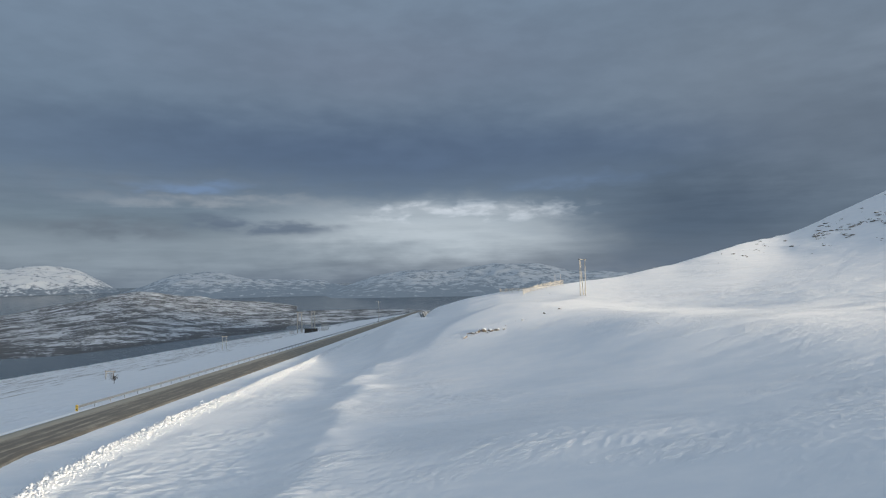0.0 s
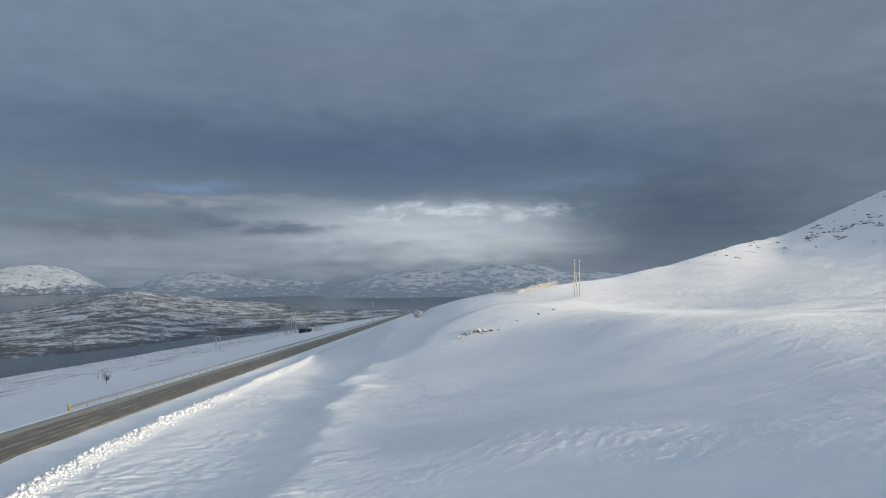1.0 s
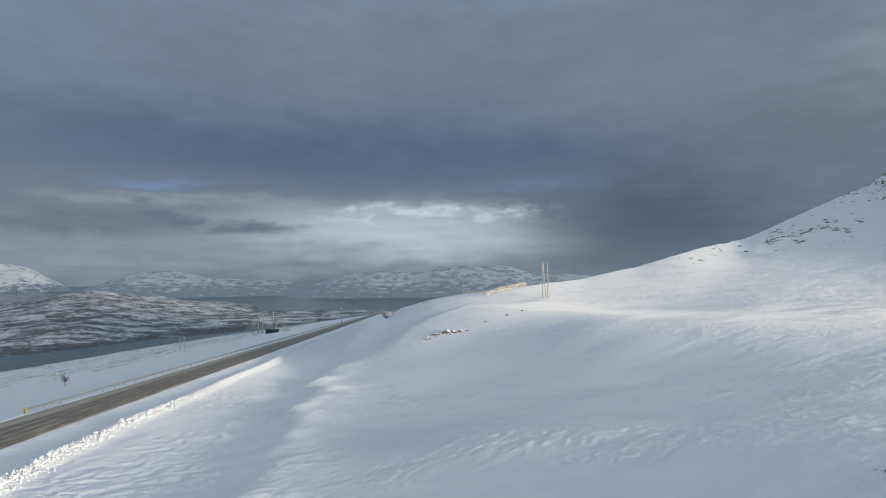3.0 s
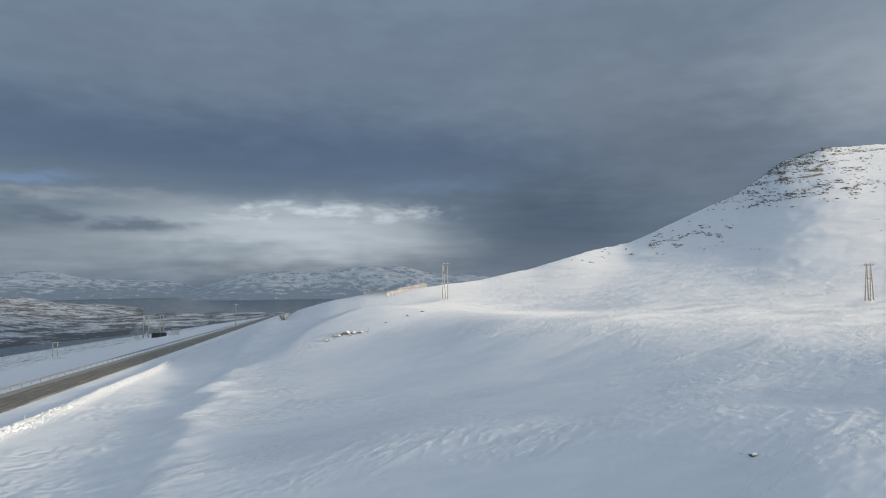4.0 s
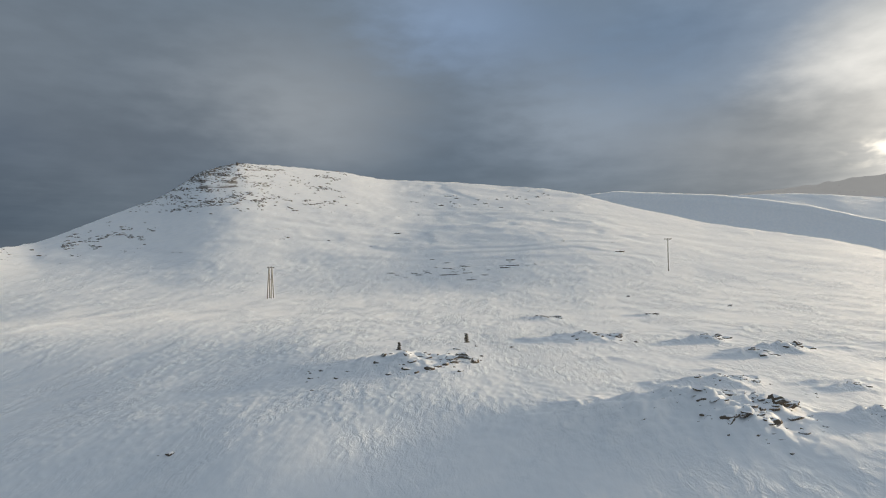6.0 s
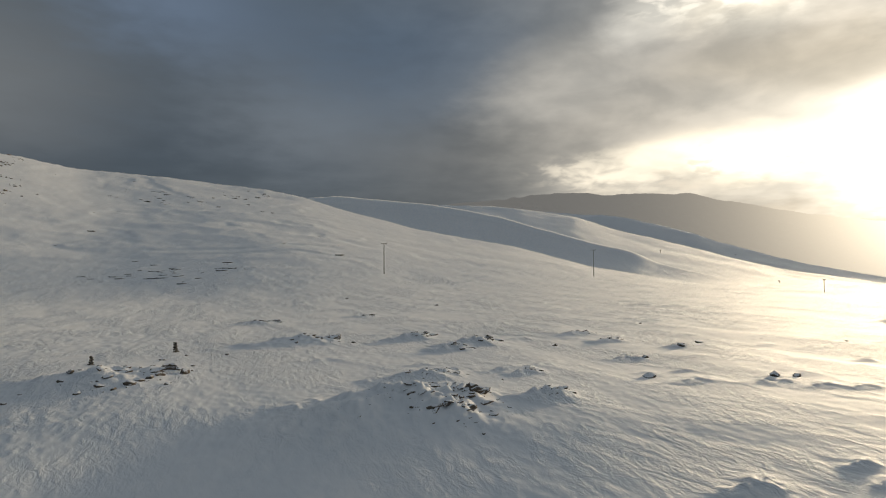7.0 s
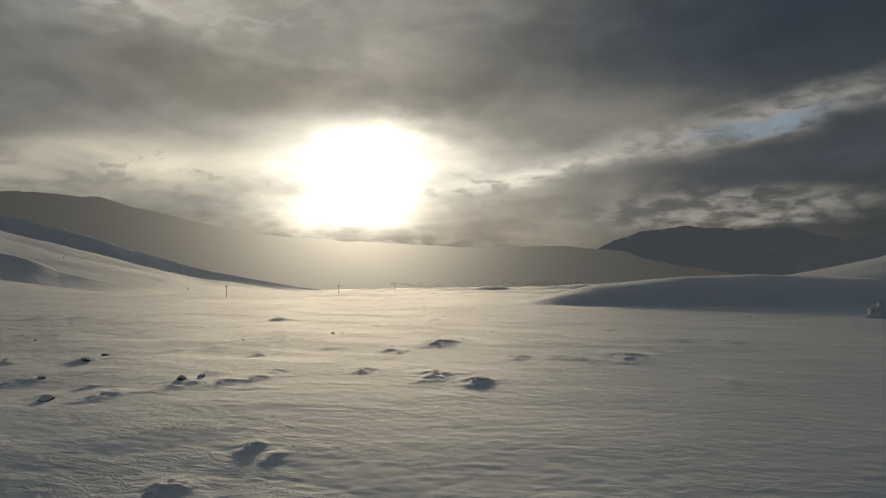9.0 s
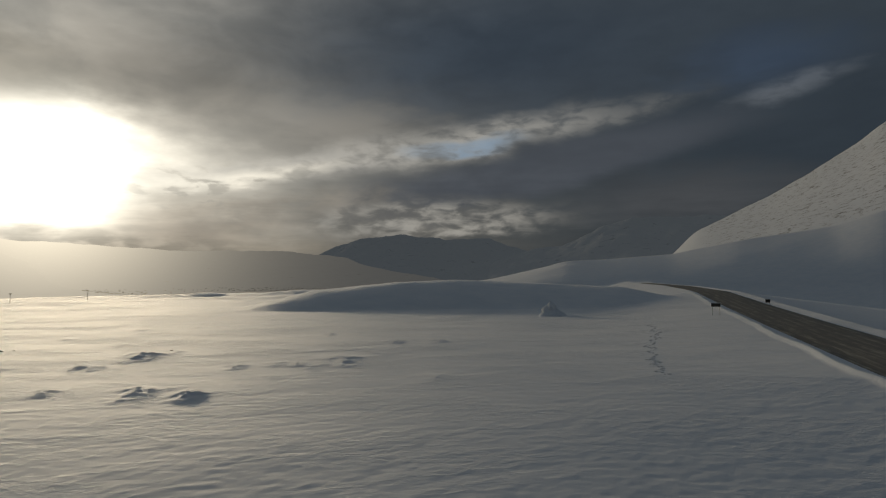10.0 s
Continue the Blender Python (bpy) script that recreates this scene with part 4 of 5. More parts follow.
put_stones([(57.0, -7.78, 0.65), (57.7, -7.69, 0.55), (59.0, -7.81, 0.54), (59.7, -8.43, 0.90), (59.0, -9.10, 0.84), (60.0, -9.45, 0.54), (61.1, -9.08, 0.95), (62.0, -8.92, 0.95),
            (62.7, -8.78, 0.85), (63.5, -8.54, 0.99), (63.3, -8.12, 0.84), (65.3, -8.56, 0.99), (66.0, -8.00, 0.42), (65.5, -7.09, 0.36), (63.7, -7.36, 0.92), (57.4, -9.55, 0.53),
            (56.3, -8.48, 0.50), (64.0, -9.33, 0.63), (51.5, -9.03, 0.75), (52.7, -9.25, 0.46), (53.7, -9.16, 0.33), (50.5, -9.63, 0.61), (52.7, -9.72, 0.49), (50.1, -9.93, 0.26),
            (50.6, -10.67, 0.32), (50.5, -9.17, 0.46), (52.2, -8.56, 0.24), (38.8, -15.0, 0.55)],
           "angular grey-brown stone half buried in blown snow", "stones on the plateau's edge", 3, 3)
put_stones([(84.9, -11.07, 0.57), (89.5, -10.78, 1.17), (90.4, -10.86, 0.82), (91.7, -11.79, 1.28), (93.1, -12.04, 0.73), (90.1, -12.26, 1.13), (87.1, -12.17, 0.83), (88.4, -11.92, 0.85),
            (87.2, -12.55, 0.70), (85.2, -12.27, 0.51), (82.8, -12.09, 0.42), (91.3, -13.56, 0.74), (89.2, -13.56, 0.46), (86.4, -9.42, 1.21), (88.3, -9.33, 0.49), (89.8, -9.62, 0.92),
            (92.3, -10.18, 1.00), (80.2, -13.09, 0.23), (78.6, -12.15, 0.25), (98.8, -11.94, 0.63), (99.4, -11.67, 0.39), (98.2, -11.00, 0.51)],
           "dark layered rock breaking through a snow hump", "outcrop stones below the plateau", 5, 2, True)
put_stones([(87.0, -5.99, 1.06), (89.6, -7.27, 0.88), (93.0, -6.54, 1.3), (79.7, -6.56, 0.70), (74.6, -6.41, 0.72), (87.3, -3.28, 1.06), (79.1, -2.57, 0.97), (105.5, -4.84, 0.72),
            (105.8, -7.76, 0.76), (106.2, -9.42, 1.1), (98.1, -6.91, 0.64), (65.9, -7.98, 0.37), (68.7, -7.19, 0.48), (115.9, -8.79, 1.2), (117.4, -8.67, 0.9), (140.5, -6.21, 0.40),
            (108.8, -6.62, 1.0), (110.3, -6.34, 0.9), (115.0, -5.79, 0.34), (120.9, -5.72, 0.43), (128.7, -5.44, 0.55), (125.1, -14.99, 0.26),
            (129.5, -5.45, 0.35)],
           "lone snow-dusted stone on the windswept plateau", "scattered stones", 7)
put_stones([(3.2, -5.9, 0.9), (3.7, -5.86, 1.2), (4.3, -5.84, 1.0), (4.9, -5.8, 0.8), (2.6, -6.05, 1.0), (2.2, -6.12, 0.7), (3.0, -6.05, 0.6), (1.9, -6.45, 0.7), (5.5, -5.75, 0.5), (10.6, -3.9, 0.9), (9.2, -4.3, 0.6), (7.2, -4.9, 0.6)],
           "dark stone bared by wind on the sunlit bank", "stones on the sunlit bank", 9, 2)


LEDGES = []
for k in range(5):
    bm = stone_mesh(400 + k, 0.8, 3)
    for v in bm.verts:
        v.co.z = v.co.z * 0.6 + 0.12 * noise.noise(v.co * 3.1 + Vector((k, 0, 0))) + (0.10 if v.co.x > 0 else 0.0)
        v.co.z = round(v.co.z * 9) / 9 * 0.55 + v.co.z * 0.45      # broken in steps
        v.co += 0.05 * noise.noise_vector(v.co * 5.0 + Vector((0, k, 0)))
    mesh = bpy.data.meshes.new("rock_ledge")
    bm.to_mesh(mesh)
    bm.free()
    mesh.materials.append(ROCK)
    LEDGES.append(mesh)


def put_ledges():
    """Low stepped ledges of bedrock, most of each under the snow."""
    rnd = random.Random(71)
    for at, w, h in HUMPS[:len(HUMPS_EAST)]:
        if w < 4.5 or at.length > 130:
            continue
        for k in range(3 if w > 8 else 2 if w > 5.5 else 1):
            along, over = (0.12 + 0.16 * rnd.random()) * w, rnd.gauss(0, 0.11) * w
            x, y = at.x + 0.45 * along + 0.89 * over, at.y - 0.89 * along + 0.45 * over
            long = rnd.uniform(1.3, 2.4) * min(1.3, w / 7)
            ob = new("rock_ledge", LEDGES[rnd.randrange(5)])
            z = float(ground_height(np.array([x]), np.array([y]))[0])
            ob.matrix_world = pose(x, y, z - 0.10 * long, rnd.uniform(-6, 6), rnd.uniform(-12, 2), rnd.uniform(-95, -35)) @ Matrix.Diagonal((long, long * rnd.uniform(0.5, 0.8), long * rnd.uniform(0.5, 0.7), 1))
            tagged(ob, "stepped ledge of dark bedrock capped with blown snow", "rock", "ledges in the snow humps")


put_ledges()


CAIRN_STONE = plain_material("lichen_grey_stone", (0.05, 0.045, 0.04), (0.19, 0.165, 0.135), 0.85, 0.0, 3.0, 0.03)
CAIRN_MESHES = [mesh.copy() for mesh in STONE_MESHES]
for mesh in CAIRN_MESHES:
    mesh.materials[0] = CAIRN_STONE


def cairn(az, dip, tall, label):
    at = spot(az, dip, ground_height)
    top = thing("cairn", at, 0, label, "cairn", "cairns")
    rnd = random.Random(int(az * 10))
    z, w = -0.05, tall * 0.85
    while z < tall * 0.92:
        h = w * rnd.uniform(0.34, 0.5)
        ob = new("stone", CAIRN_MESHES[rnd.randrange(len(CAIRN_MESHES))])
        ob.parent = top
        ob.matrix_basis = pose(rnd.uniform(-0.06, 0.06) * tall, rnd.uniform(-0.06, 0.06) * tall, z, rnd.uniform(-8, 8), rnd.uniform(-8, 8), rnd.uniform(0, 360)) @ Matrix.Diagonal((w, w * 0.85, h * 1.9, 1))
        z += 0.8 * h
        w *= 0.84
    return top


cairn(64.6, -6.75, 1.15, "slim stacked stone cairn standing in the snow")
cairn(58.4, -7.35, 0.95, "low snow-dusted heap of piled stones")
cairn(44.1, 9.2, 3.0, "small dark summit cairn on the rocky knoll")


def scatter_rocks():
    """The broken rock of the knoll and the benches, in one mesh."""
    rnd = random.Random(11)
    bm = bmesh.new()
    src = [stone_mesh(60 + k, 0.6, 1) for k in range(5)]
    pts = []
    while len(pts) < 150000:
        az, r = (rnd.uniform(22, 84), rnd.uniform(190, 640)) if len(pts) % 3 == 0 else (rnd.uniform(31, 54), rnd.uniform(330, 590))
        pts.append((math.sin(radians(az)) * r, math.cos(radians(az)) * r))
    P = np.array(pts)
    z = ground_height(P[:, 0], P[:, 1])
    b = blown_bare(P[:, 0], P[:, 1], z)
    grain = 0.5 + 0.5 * fbm(P[:, 0] / 14, P[:, 1] / 14, 4, 19)
    belt = np.degrees(np.arctan2(z, np.hypot(P[:, 0], P[:, 1])))
    azs = np.degrees(np.arctan2(P[:, 0], P[:, 1]))
    knoll = np.exp(-((azs - 40.5) / 4.6) ** 2) * ease((belt - 4.6 - 0.25 * np.maximum(azs - 40, 0)) / 1.6)
    core = np.exp(-((azs - 42.2) / 1.9) ** 2) * ease((belt - 7.6) / 1.0)
    band = np.exp(-((azs - 43.5) / 7.0) ** 2) * np.exp(-((belt - 6.25 - 0.35 * fbm(azs / 3, azs * 0 + 1, 3, 73)) / 0.55) ** 2)
    line = np.exp(-((azs - 52) / 2.2) ** 2) * ease((belt - 7.0) / 0.6) * ease((9.0 - belt) / 0.5)
    ledges = ease((azs - 56) / 3) * ease((72 - azs) / 4) * np.exp(-((belt + 0.25 - 0.05 * (azs - 62)) / 0.55) ** 2) + ease((azs - 59) / 2) * ease((73 - azs) / 3) * np.exp(-((belt - 6.3) / 0.4) ** 2)
    flank = ease((azs - 22) / 3) * ease((38 - azs) / 3) * np.exp(-((belt - 0.19 * (azs - 22) - 0.2) / 0.7) ** 2)
    streak = ease((fbm(azs / 1.5 + belt * 0.5, belt / 0.30, 4, 29) + 0.12) / 0.5)
    clump = ease((fbm(azs / 0.9, belt / 0.22, 4, 37) - 0.08) / 0.22)
    share = knoll * (0.02 + 0.34 * streak ** 1.4) + 0.65 * core * (0.25 + streak) + 0.42 * band * clump + (0.32 * line + 0.5 * ledges + 0.3 * flank) * clump
    share = share + ease((b - 0.10) / 0.10) * 0.06 * streak * ease((grain - 0.45) / 0.2)
    verts, faces = [], []
    shapes = []
    for s in src:
        s.verts.index_update()
        shapes.append(([tuple(v.co) for v in s.verts], [tuple(v.index for v in f.verts) for f in s.faces]))
        s.free()
    bm.free()
    for (x, y), zz, sc in zip(P, z, share):
        if rnd.random() > sc:
            continue
        vs, fs = shapes[rnd.randrange(5)]
        w = 0.5 + 2.3 * rnd.random() ** 2.2
        c, s = math.cos(rnd.uniform(0, 6.28)), math.sin(rnd.uniform(0, 6.28))
        k, squat = len(verts), 0.6
        if x > 1.4 * y:      # the bench's rock breaks in long low ledges
            c, s, squat = y / math.hypot(x, y), -x / math.hypot(x, y), 0.45
            vs = [(2.3 * a, b2, h) for a, b2, h in vs]
        verts += [(x + w * (a * c - b2 * s), y + w * (a * s + b2 * c), zz + w * squat * h - 0.05) for a, b2, h in vs]
        faces += [tuple(i + k for i in f) for f in fs]
    mesh = bpy.data.meshes.new("hill_rocks")
    mesh.from_pydata(verts, [], faces)
    mesh.materials.append(ROCK)
    ob = new("hill_rocks", mesh)
    return tagged(ob, "broken dark rock showing through the snow of the knoll", "rocks", kind="stuff")


scatter_rocks()


def rubble():
    """Small broken slabs along the sunward rims of the snow humps, in one mesh."""
    rnd = random.Random(17)
    verts, faces = [], []
    shapes = []
    for k in range(6):
        s = stone_mesh(80 + k, 0.45, 1)
        s.verts.index_update()
        shapes.append(([tuple(v.co) for v in s.verts], [tuple(v.index for v in f.verts) for f in s.faces]))
        s.free()
    spots = []
    for at, w, h in HUMPS[:len(HUMPS_EAST)]:
        for _ in range(int(10 + 34 * h * min(w, 6) / 6)):
            u, v = rnd.gauss(-0.02, 0.17) * w, rnd.gauss(0, 0.15) * w
            spots.append((at.x + 0.45 * u + 0.89 * v, at.y - 0.89 * u + 0.45 * v, min(1.0, at.length / 60)))
    P = np.array(spots)
    for (x, y, big), z in zip(spots, ground_height(P[:, 0], P[:, 1])):
        vs, fs = shapes[rnd.randrange(6)]
        w = (0.12 + 0.55 * rnd.random() ** 2.5) * (0.7 + 0.6 * big)
        a = rnd.gauss(2.03, 0.5)
        c, s, lean = math.cos(a), math.sin(a), rnd.uniform(-0.25, 0.25)
        k = len(verts)
        verts += [(x + w * (1.5 * p * c - q * s), y + w * (1.5 * p * s + q * c), float(z) + w * (0.85 * h + lean * p) - 0.14 * w) for p, q, h in vs]
        faces += [tuple(i + k for i in f) for f in fs]
    mesh = bpy.data.meshes.new("rock_rubble")
    mesh.from_pydata(verts, [], faces)
    mesh.materials.append(ROCK)
    return tagged(new("rock_rubble", mesh), "small broken slabs of dark rock poking out of snow humps", "rocks", kind="stuff")


rubble()

# ---------------------------------------------------------------- the road's edges
HEIGHTS = {}


def height_at(x, y):
    """Ground height at one place, from a coarse patchwork of heights worked out once per ten-metre square."""
    i, j = math.floor(x / 10), math.floor(y / 10)
    if (i, j) not in HEIGHTS:
        gx, gy = np.meshgrid(i * 10 + np.linspace(0, 10, 21), j * 10 + np.linspace(0, 10, 21), indexing="ij")
        HEIGHTS[i, j] = ground_height(gx.ravel(), gy.ravel()).reshape(21, 21)
    g, u, v = HEIGHTS[i, j], (x / 10 - i) * 20, (y / 10 - j) * 20
    a, b = min(int(u), 19), min(int(v), 19)
    u, v = u - a, v - b
    return float((g[a, b] * (1 - u) + g[a + 1, b] * u) * (1 - v) + (g[a, b + 1] * (1 - u) + g[a + 1, b + 1] * u) * v)


def snow_berm():
    """Ploughed clods along the inner edge of the road, thinning out downhill."""
    rnd = random.Random(23)
    shapes = []
    for k in range(6):
        s = stone_mesh(100 + k, 0.8, 1)
        s.verts.index_update()
        shapes.append(([tuple(v.co) for v in s.verts], [tuple(v.index for v in f.verts) for f in s.faces]))
        s.free()
    verts, faces = [], []
    for _ in range(26000):
        y = 28 + 400 * rnd.random() ** 1.3
        spread = 0.95 * min(1.0, 0.4 + max(0, 250 - y) / 160)
        x = float(road_inner(y)) + 7.0 + rnd.gauss(0, spread) + 0.4 * math.sin(y / 7.0)
        w = 0.08 + 0.29 * rnd.random() ** 4
        core = math.exp(-((x - float(road_inner(y)) - 7.0) / 1.3) ** 2)
        w *= 0.5 + 0.8 * core
        z = height_at(x, y) + 0.25 * core * rnd.random() * min(1, max(0.1, (250 - y) / 75))
        vs, fs = shapes[rnd.randrange(6)]
        c, s = math.cos(rnd.uniform(0, 6.28)), math.sin(rnd.uniform(0, 6.28))
        k = len(verts)
        verts += [(x + w * (a * c - b * s), y + w * (a * s + b * c), z + w * h) for a, b, h in vs]
        faces += [tuple(i + k for i in f) for f in fs]
    mesh = bpy.data.meshes.new("snow_clods")
    mesh.from_pydata(verts, [], faces)
    mesh.materials.append(CLOD)
    return tagged(new("snow_clods", mesh), "lumpy white snow clods thrown up by the plough", "snow", kind="stuff")


snow_berm()
BLOCKS = []
for k in range(4):
    bm = stone_mesh(140 + k, 0.9, 2)
    mesh = bpy.data.meshes.new("snow_block")
    bm.to_mesh(mesh)
    bm.free()
    mesh.materials.append(CLOD)
    BLOCKS.append(mesh)
rnd = random.Random(31)
for k in range(26):
    y = 38 + 5.6 * k + rnd.uniform(-2, 2)
    x = float(road_inner(y)) + 6.8 + rnd.gauss(0, 0.9)
    z = height_at(x, y)
    w = rnd.uniform(0.4, 0.8)
    ob = new("snow_block", BLOCKS[k % 4])
    ob.matrix_world = pose(x, y, z + 0.1, rnd.uniform(-25, 25), rnd.uniform(-25, 25), rnd.uniform(0, 360)) @ Matrix.Diagonal((w, w, w, 1))
    tagged(ob, "hard white block of ploughed snow on the roadside berm", "snow block", "blocks on the berm")


def guardrail():
    """W-beam on steel posts along the outer shoulder."""
    rail_x = lambda y: float(road_outer(y)) - 3.2
    rows = list(np.arange(82, 614, 4.0))
    top = thing("guardrail", (rail_x(82), 82, float(road_height(82))), 0, "grey steel guardrail on posts above the fjord slope", "guardrail")
    base = top.matrix_world.inverted()
    profile = [(0.00, 0.42), (0.06, 0.47), (0.06, 0.53), (0.0, 0.57), (0.0, 0.60), (0.06, 0.64), (0.06, 0.70), (0.0, 0.75)]
    bm = bmesh.new()
    last = None
    for y in rows:
        ring = [bm.verts.new(base @ Vector((rail_x(y) + a, y, float(road_height(y)) + h))) for a, h in profile]
        ring += [bm.verts.new(base @ Vector((rail_x(y) + a - 0.03, y, float(road_height(y)) + h))) for a, h in profile[::-1]]
        if last:
            for i in range(len(ring)):
                j = (i + 1) % len(ring)
                bm.faces.new((last[i], last[j], ring[j], ring[i]))
        last = ring
    part("rail", bm, GALV, top)
    bm = bmesh.new()
    block(bm, (0.10, 0.06, 1.25), (0, 0, 0.12), None, 0.01)
    mesh = bpy.data.meshes.new("post")
    bm.to_mesh(mesh)
    bm.free()
    mesh.materials.append(GALV)
    for y in rows:
        ob = new("post", mesh)
        ob.parent = top
        ob.matrix_basis = base @ pose(rail_x(y) - 0.10, y, float(road_height(y)))


guardrail()


def end_marker():
    y = 80.5
    at = (float(road_outer(y)) - 2.5, y, float(road_height(y)))
    top = thing("rail_end_marker", at, 0, "yellow and black panel marking the guardrail's end", "road sign")
    bm = bmesh.new()
    rod(bm, (0, 0, -0.4), (0, 0, 1.15), 0.035)
    part("post", bm, GALV, top)
    bm = bmesh.new()
    block(bm, (0.34, 0.03, 0.75), (0, -0.05, 0.68), None, 0.008)
    part("panel", bm, YELLOW, top)
    for k in range(3):
        bm = bmesh.new()
        block(bm, (0.30, 0.012, 0.11), (0, -0.072, 0.46 + 0.22 * k), Euler((0, radians(28), 0)).to_matrix())
        part("stripe", bm, BLACK, top, "black slanting stripe")


end_marker()


# ---------------------------------------------------------------- power line
def insulator(top, at):
    bm = bmesh.new()
    for k in range(3):
        rod(bm, (at[0], at[1], at[2] + 0.09 * k), (at[0], at[1], at[2] + 0.09 * k + 0.06), 0.085, 0.05, 8)
    part("insulator", bm, CERAMIC, top)


def pole_bar(top, a, b, ra, rb, name="pole"):
    bm = bmesh.new()
    rod(bm, a, b, ra, rb, 10, 0.02)
    return part(name, bm, LARCH, top)


def arm_bar(top, a, b, w=0.14):
    a, b = Vector(a), Vector(b)
    bm = bmesh.new()
    block(bm, ((b - a).length, w, w * 1.2), (0, 0, 0), None, 0.012)
    ob = part("crossarm", bm, LARCH, top)
    ob.matrix_basis = Matrix.Translation((a + b) / 2) @ (b - a).to_track_quat("X", "Z").to_matrix().to_4x4()


def span(az, dip, peak):
    """Foot of a pole on the ground and its height, from the dip of its foot and of its head."""
    at = spot(az, dip, ground_height)
    flat = math.hypot(at.x, at.y)
    return at, flat * math.tan(radians(peak)) - at.z


def single_pole(az, dip, peak, turn, arm=2.6, label="weathered wooden power pole with one crossarm"):
    at, tall = span(az, dip, peak)
    top = thing("utility_pole", at, turn, label, "utility pole", "power line poles")
    k = tall / 10.0
    pole_bar(top, (0, 0, -1.0), (0, 0, tall), 0.17 * k ** 0.5, 0.11 * k ** 0.5)
    arm_bar(top, (-arm / 2, 0.14, tall - 0.25), (arm / 2, 0.14, tall - 0.25))
    for s in (-1, 1):
        bm = bmesh.new()
        rod(bm, (s * arm * 0.28, 0.14, tall - 0.32), (0, 0.05, tall - 1.0), 0.025, None, 6)
        part("brace", bm, GALV, top)
    for s in (-1, 0, 1):
        insulator(top, (s * arm * 0.44, 0.14, tall - 0.17))
    return top


def frame_pole(az, dip, peak, turn, gap, arm, label, legs="H", stout=1.0):
    at, tall = span(az, dip, peak)
    top = thing("frame_pole", at, turn, label, "utility pole", "power line poles")
    for s in (-1, 1):
        if legs == "A":
            for q in (-1, 1):
                pole_bar(top, (s * gap * 0.5, q * 1.5, -1.0), (s * gap * 0.36, q * 0.12, tall - 0.1 * q), 0.19 * stout, 0.13 * stout)
        else:
            pole_bar(top, (s * gap / 2, 0, -1.0), (s * gap * 0.47, 0, tall), 0.19 * stout, 0.13 * stout)
    if legs == "Y":
        pole_bar(top, (-gap * 0.02, 2.2, -1.0), (-gap * 0.4, 0.2, tall * 0.93), 0.18, 0.12, "strut")
    arm_bar(top, (-arm / 2, 0.2, tall - 0.3), (arm / 2, 0.2, tall - 0.3), 0.2 * stout)
    if legs != "Y":
        arm_bar(top, (-gap / 2, 0.18, tall * 0.6), (gap / 2, 0.18, tall * 0.6), 0.14)
    for s in (-1, 0, 1):
        insulator(top, (s * arm * 0.45, 0.2, tall - 0.17))
    return top


frame_pole(12.65, -2.72, 0.62, -20, 1.9, 2.9, "pale weathered wooden H-frame power pole on the brow", "Y")
frame_pole(46.95, -2.46, 0.33, -62, 1.2, 2.2, "brown wooden power pole on four splayed legs", "A")
single_pole(82.5, -0.33, 2.5, -95)
single_pole(101.6, -0.68, 1.72, -110)
single_pole(119.5, -2.0, -0.95, -125, 0.9)
single_pole(129.2, -1.85, -1.1, -135, 0.8)
single_pole(134.3, -1.75, -1.2, -140, 0.8)
single_pole(-6.0, -4.95, -2.98, 0, 3.4, "tall pale power pole with a wide crossarm beside the road")
frame_pole(-19.5, -6.75, -5.6, -10, 2.4, 3.6, "small grey H-frame power pole down the slope")
frame_pole(-28.3, -8.5, -7.85, -10, 2.6, 3.4, "small grey H-frame power pole down the slope")


def switch_station():
    """Two H-frames over a dark kiosk with screen fences, on the slope below the road."""
    frame_pole(-13.1, -5.62, -3.78, -20, 4.6, 6.2, "grey wooden H-frame of a small switching station", "Y", 3.2)
    frame_pole(-11.9, -5.45, -3.75, -20, 3.0, 4.6, "narrow grey H-frame of a small switching station", "H", 3.2)
    at = spot(-12.1, -5.6, ground_height)
    top = thing("kiosk", at, -15, "low dark transformer kiosk with snow on its roof", "kiosk")
    bm = bmesh.new()
    block(bm, (9.4, 3.8, 3.5), (0, 0, 1.1), None, 0.06)
    part("body", bm, DARK_PAINT, top)
    bm = bmesh.new()
    block(bm, (10.0, 4.4, 0.22), (0, 0, 2.95), None, 0.05)
    part("roof", bm, GREY_PAINT, top)
    bm = bmesh.new()
    block(bm, (1.2, 0.06, 2.2), (2.0, -1.92, 1.1), None, 0.01)
    part("door", bm, GREY_PAINT, top)
    for az, dip, count, tall, name in ((-10.85, -5.5, 14, 5.0, "screen_fence"), (-13.75, -5.7, 11, 3.1, "screen_fence")):
        at = spot(az, dip, ground_height)
        fence = thing(name, at, -15, "upright grey board screen beside the kiosk", "fence", "station screens")
        bm = bmesh.new()
        block(bm, (0.16, 0.04, tall), (0, 0, tall / 2 - 0.2), None, 0.006)
        mesh = bpy.data.meshes.new("board")
        bm.to_mesh(mesh)
        bm.free()
        mesh.materials.append(LARCH)
        for k in range(count):
            ob = new("board", mesh)
            ob.parent = fence
            ob.matrix_basis = pose((k - count / 2) * 0.42, 0, 0.12 * math.sin(k * 2.1))
        for z in (0.6, tall - 0.7):
            bm = bmesh.new()
            block(bm, (count * 0.42, 0.08, 0.12), (-0.2, 0.06, z), None, 0.006)
            part("batten", bm, LARCH, fence)


switch_station()


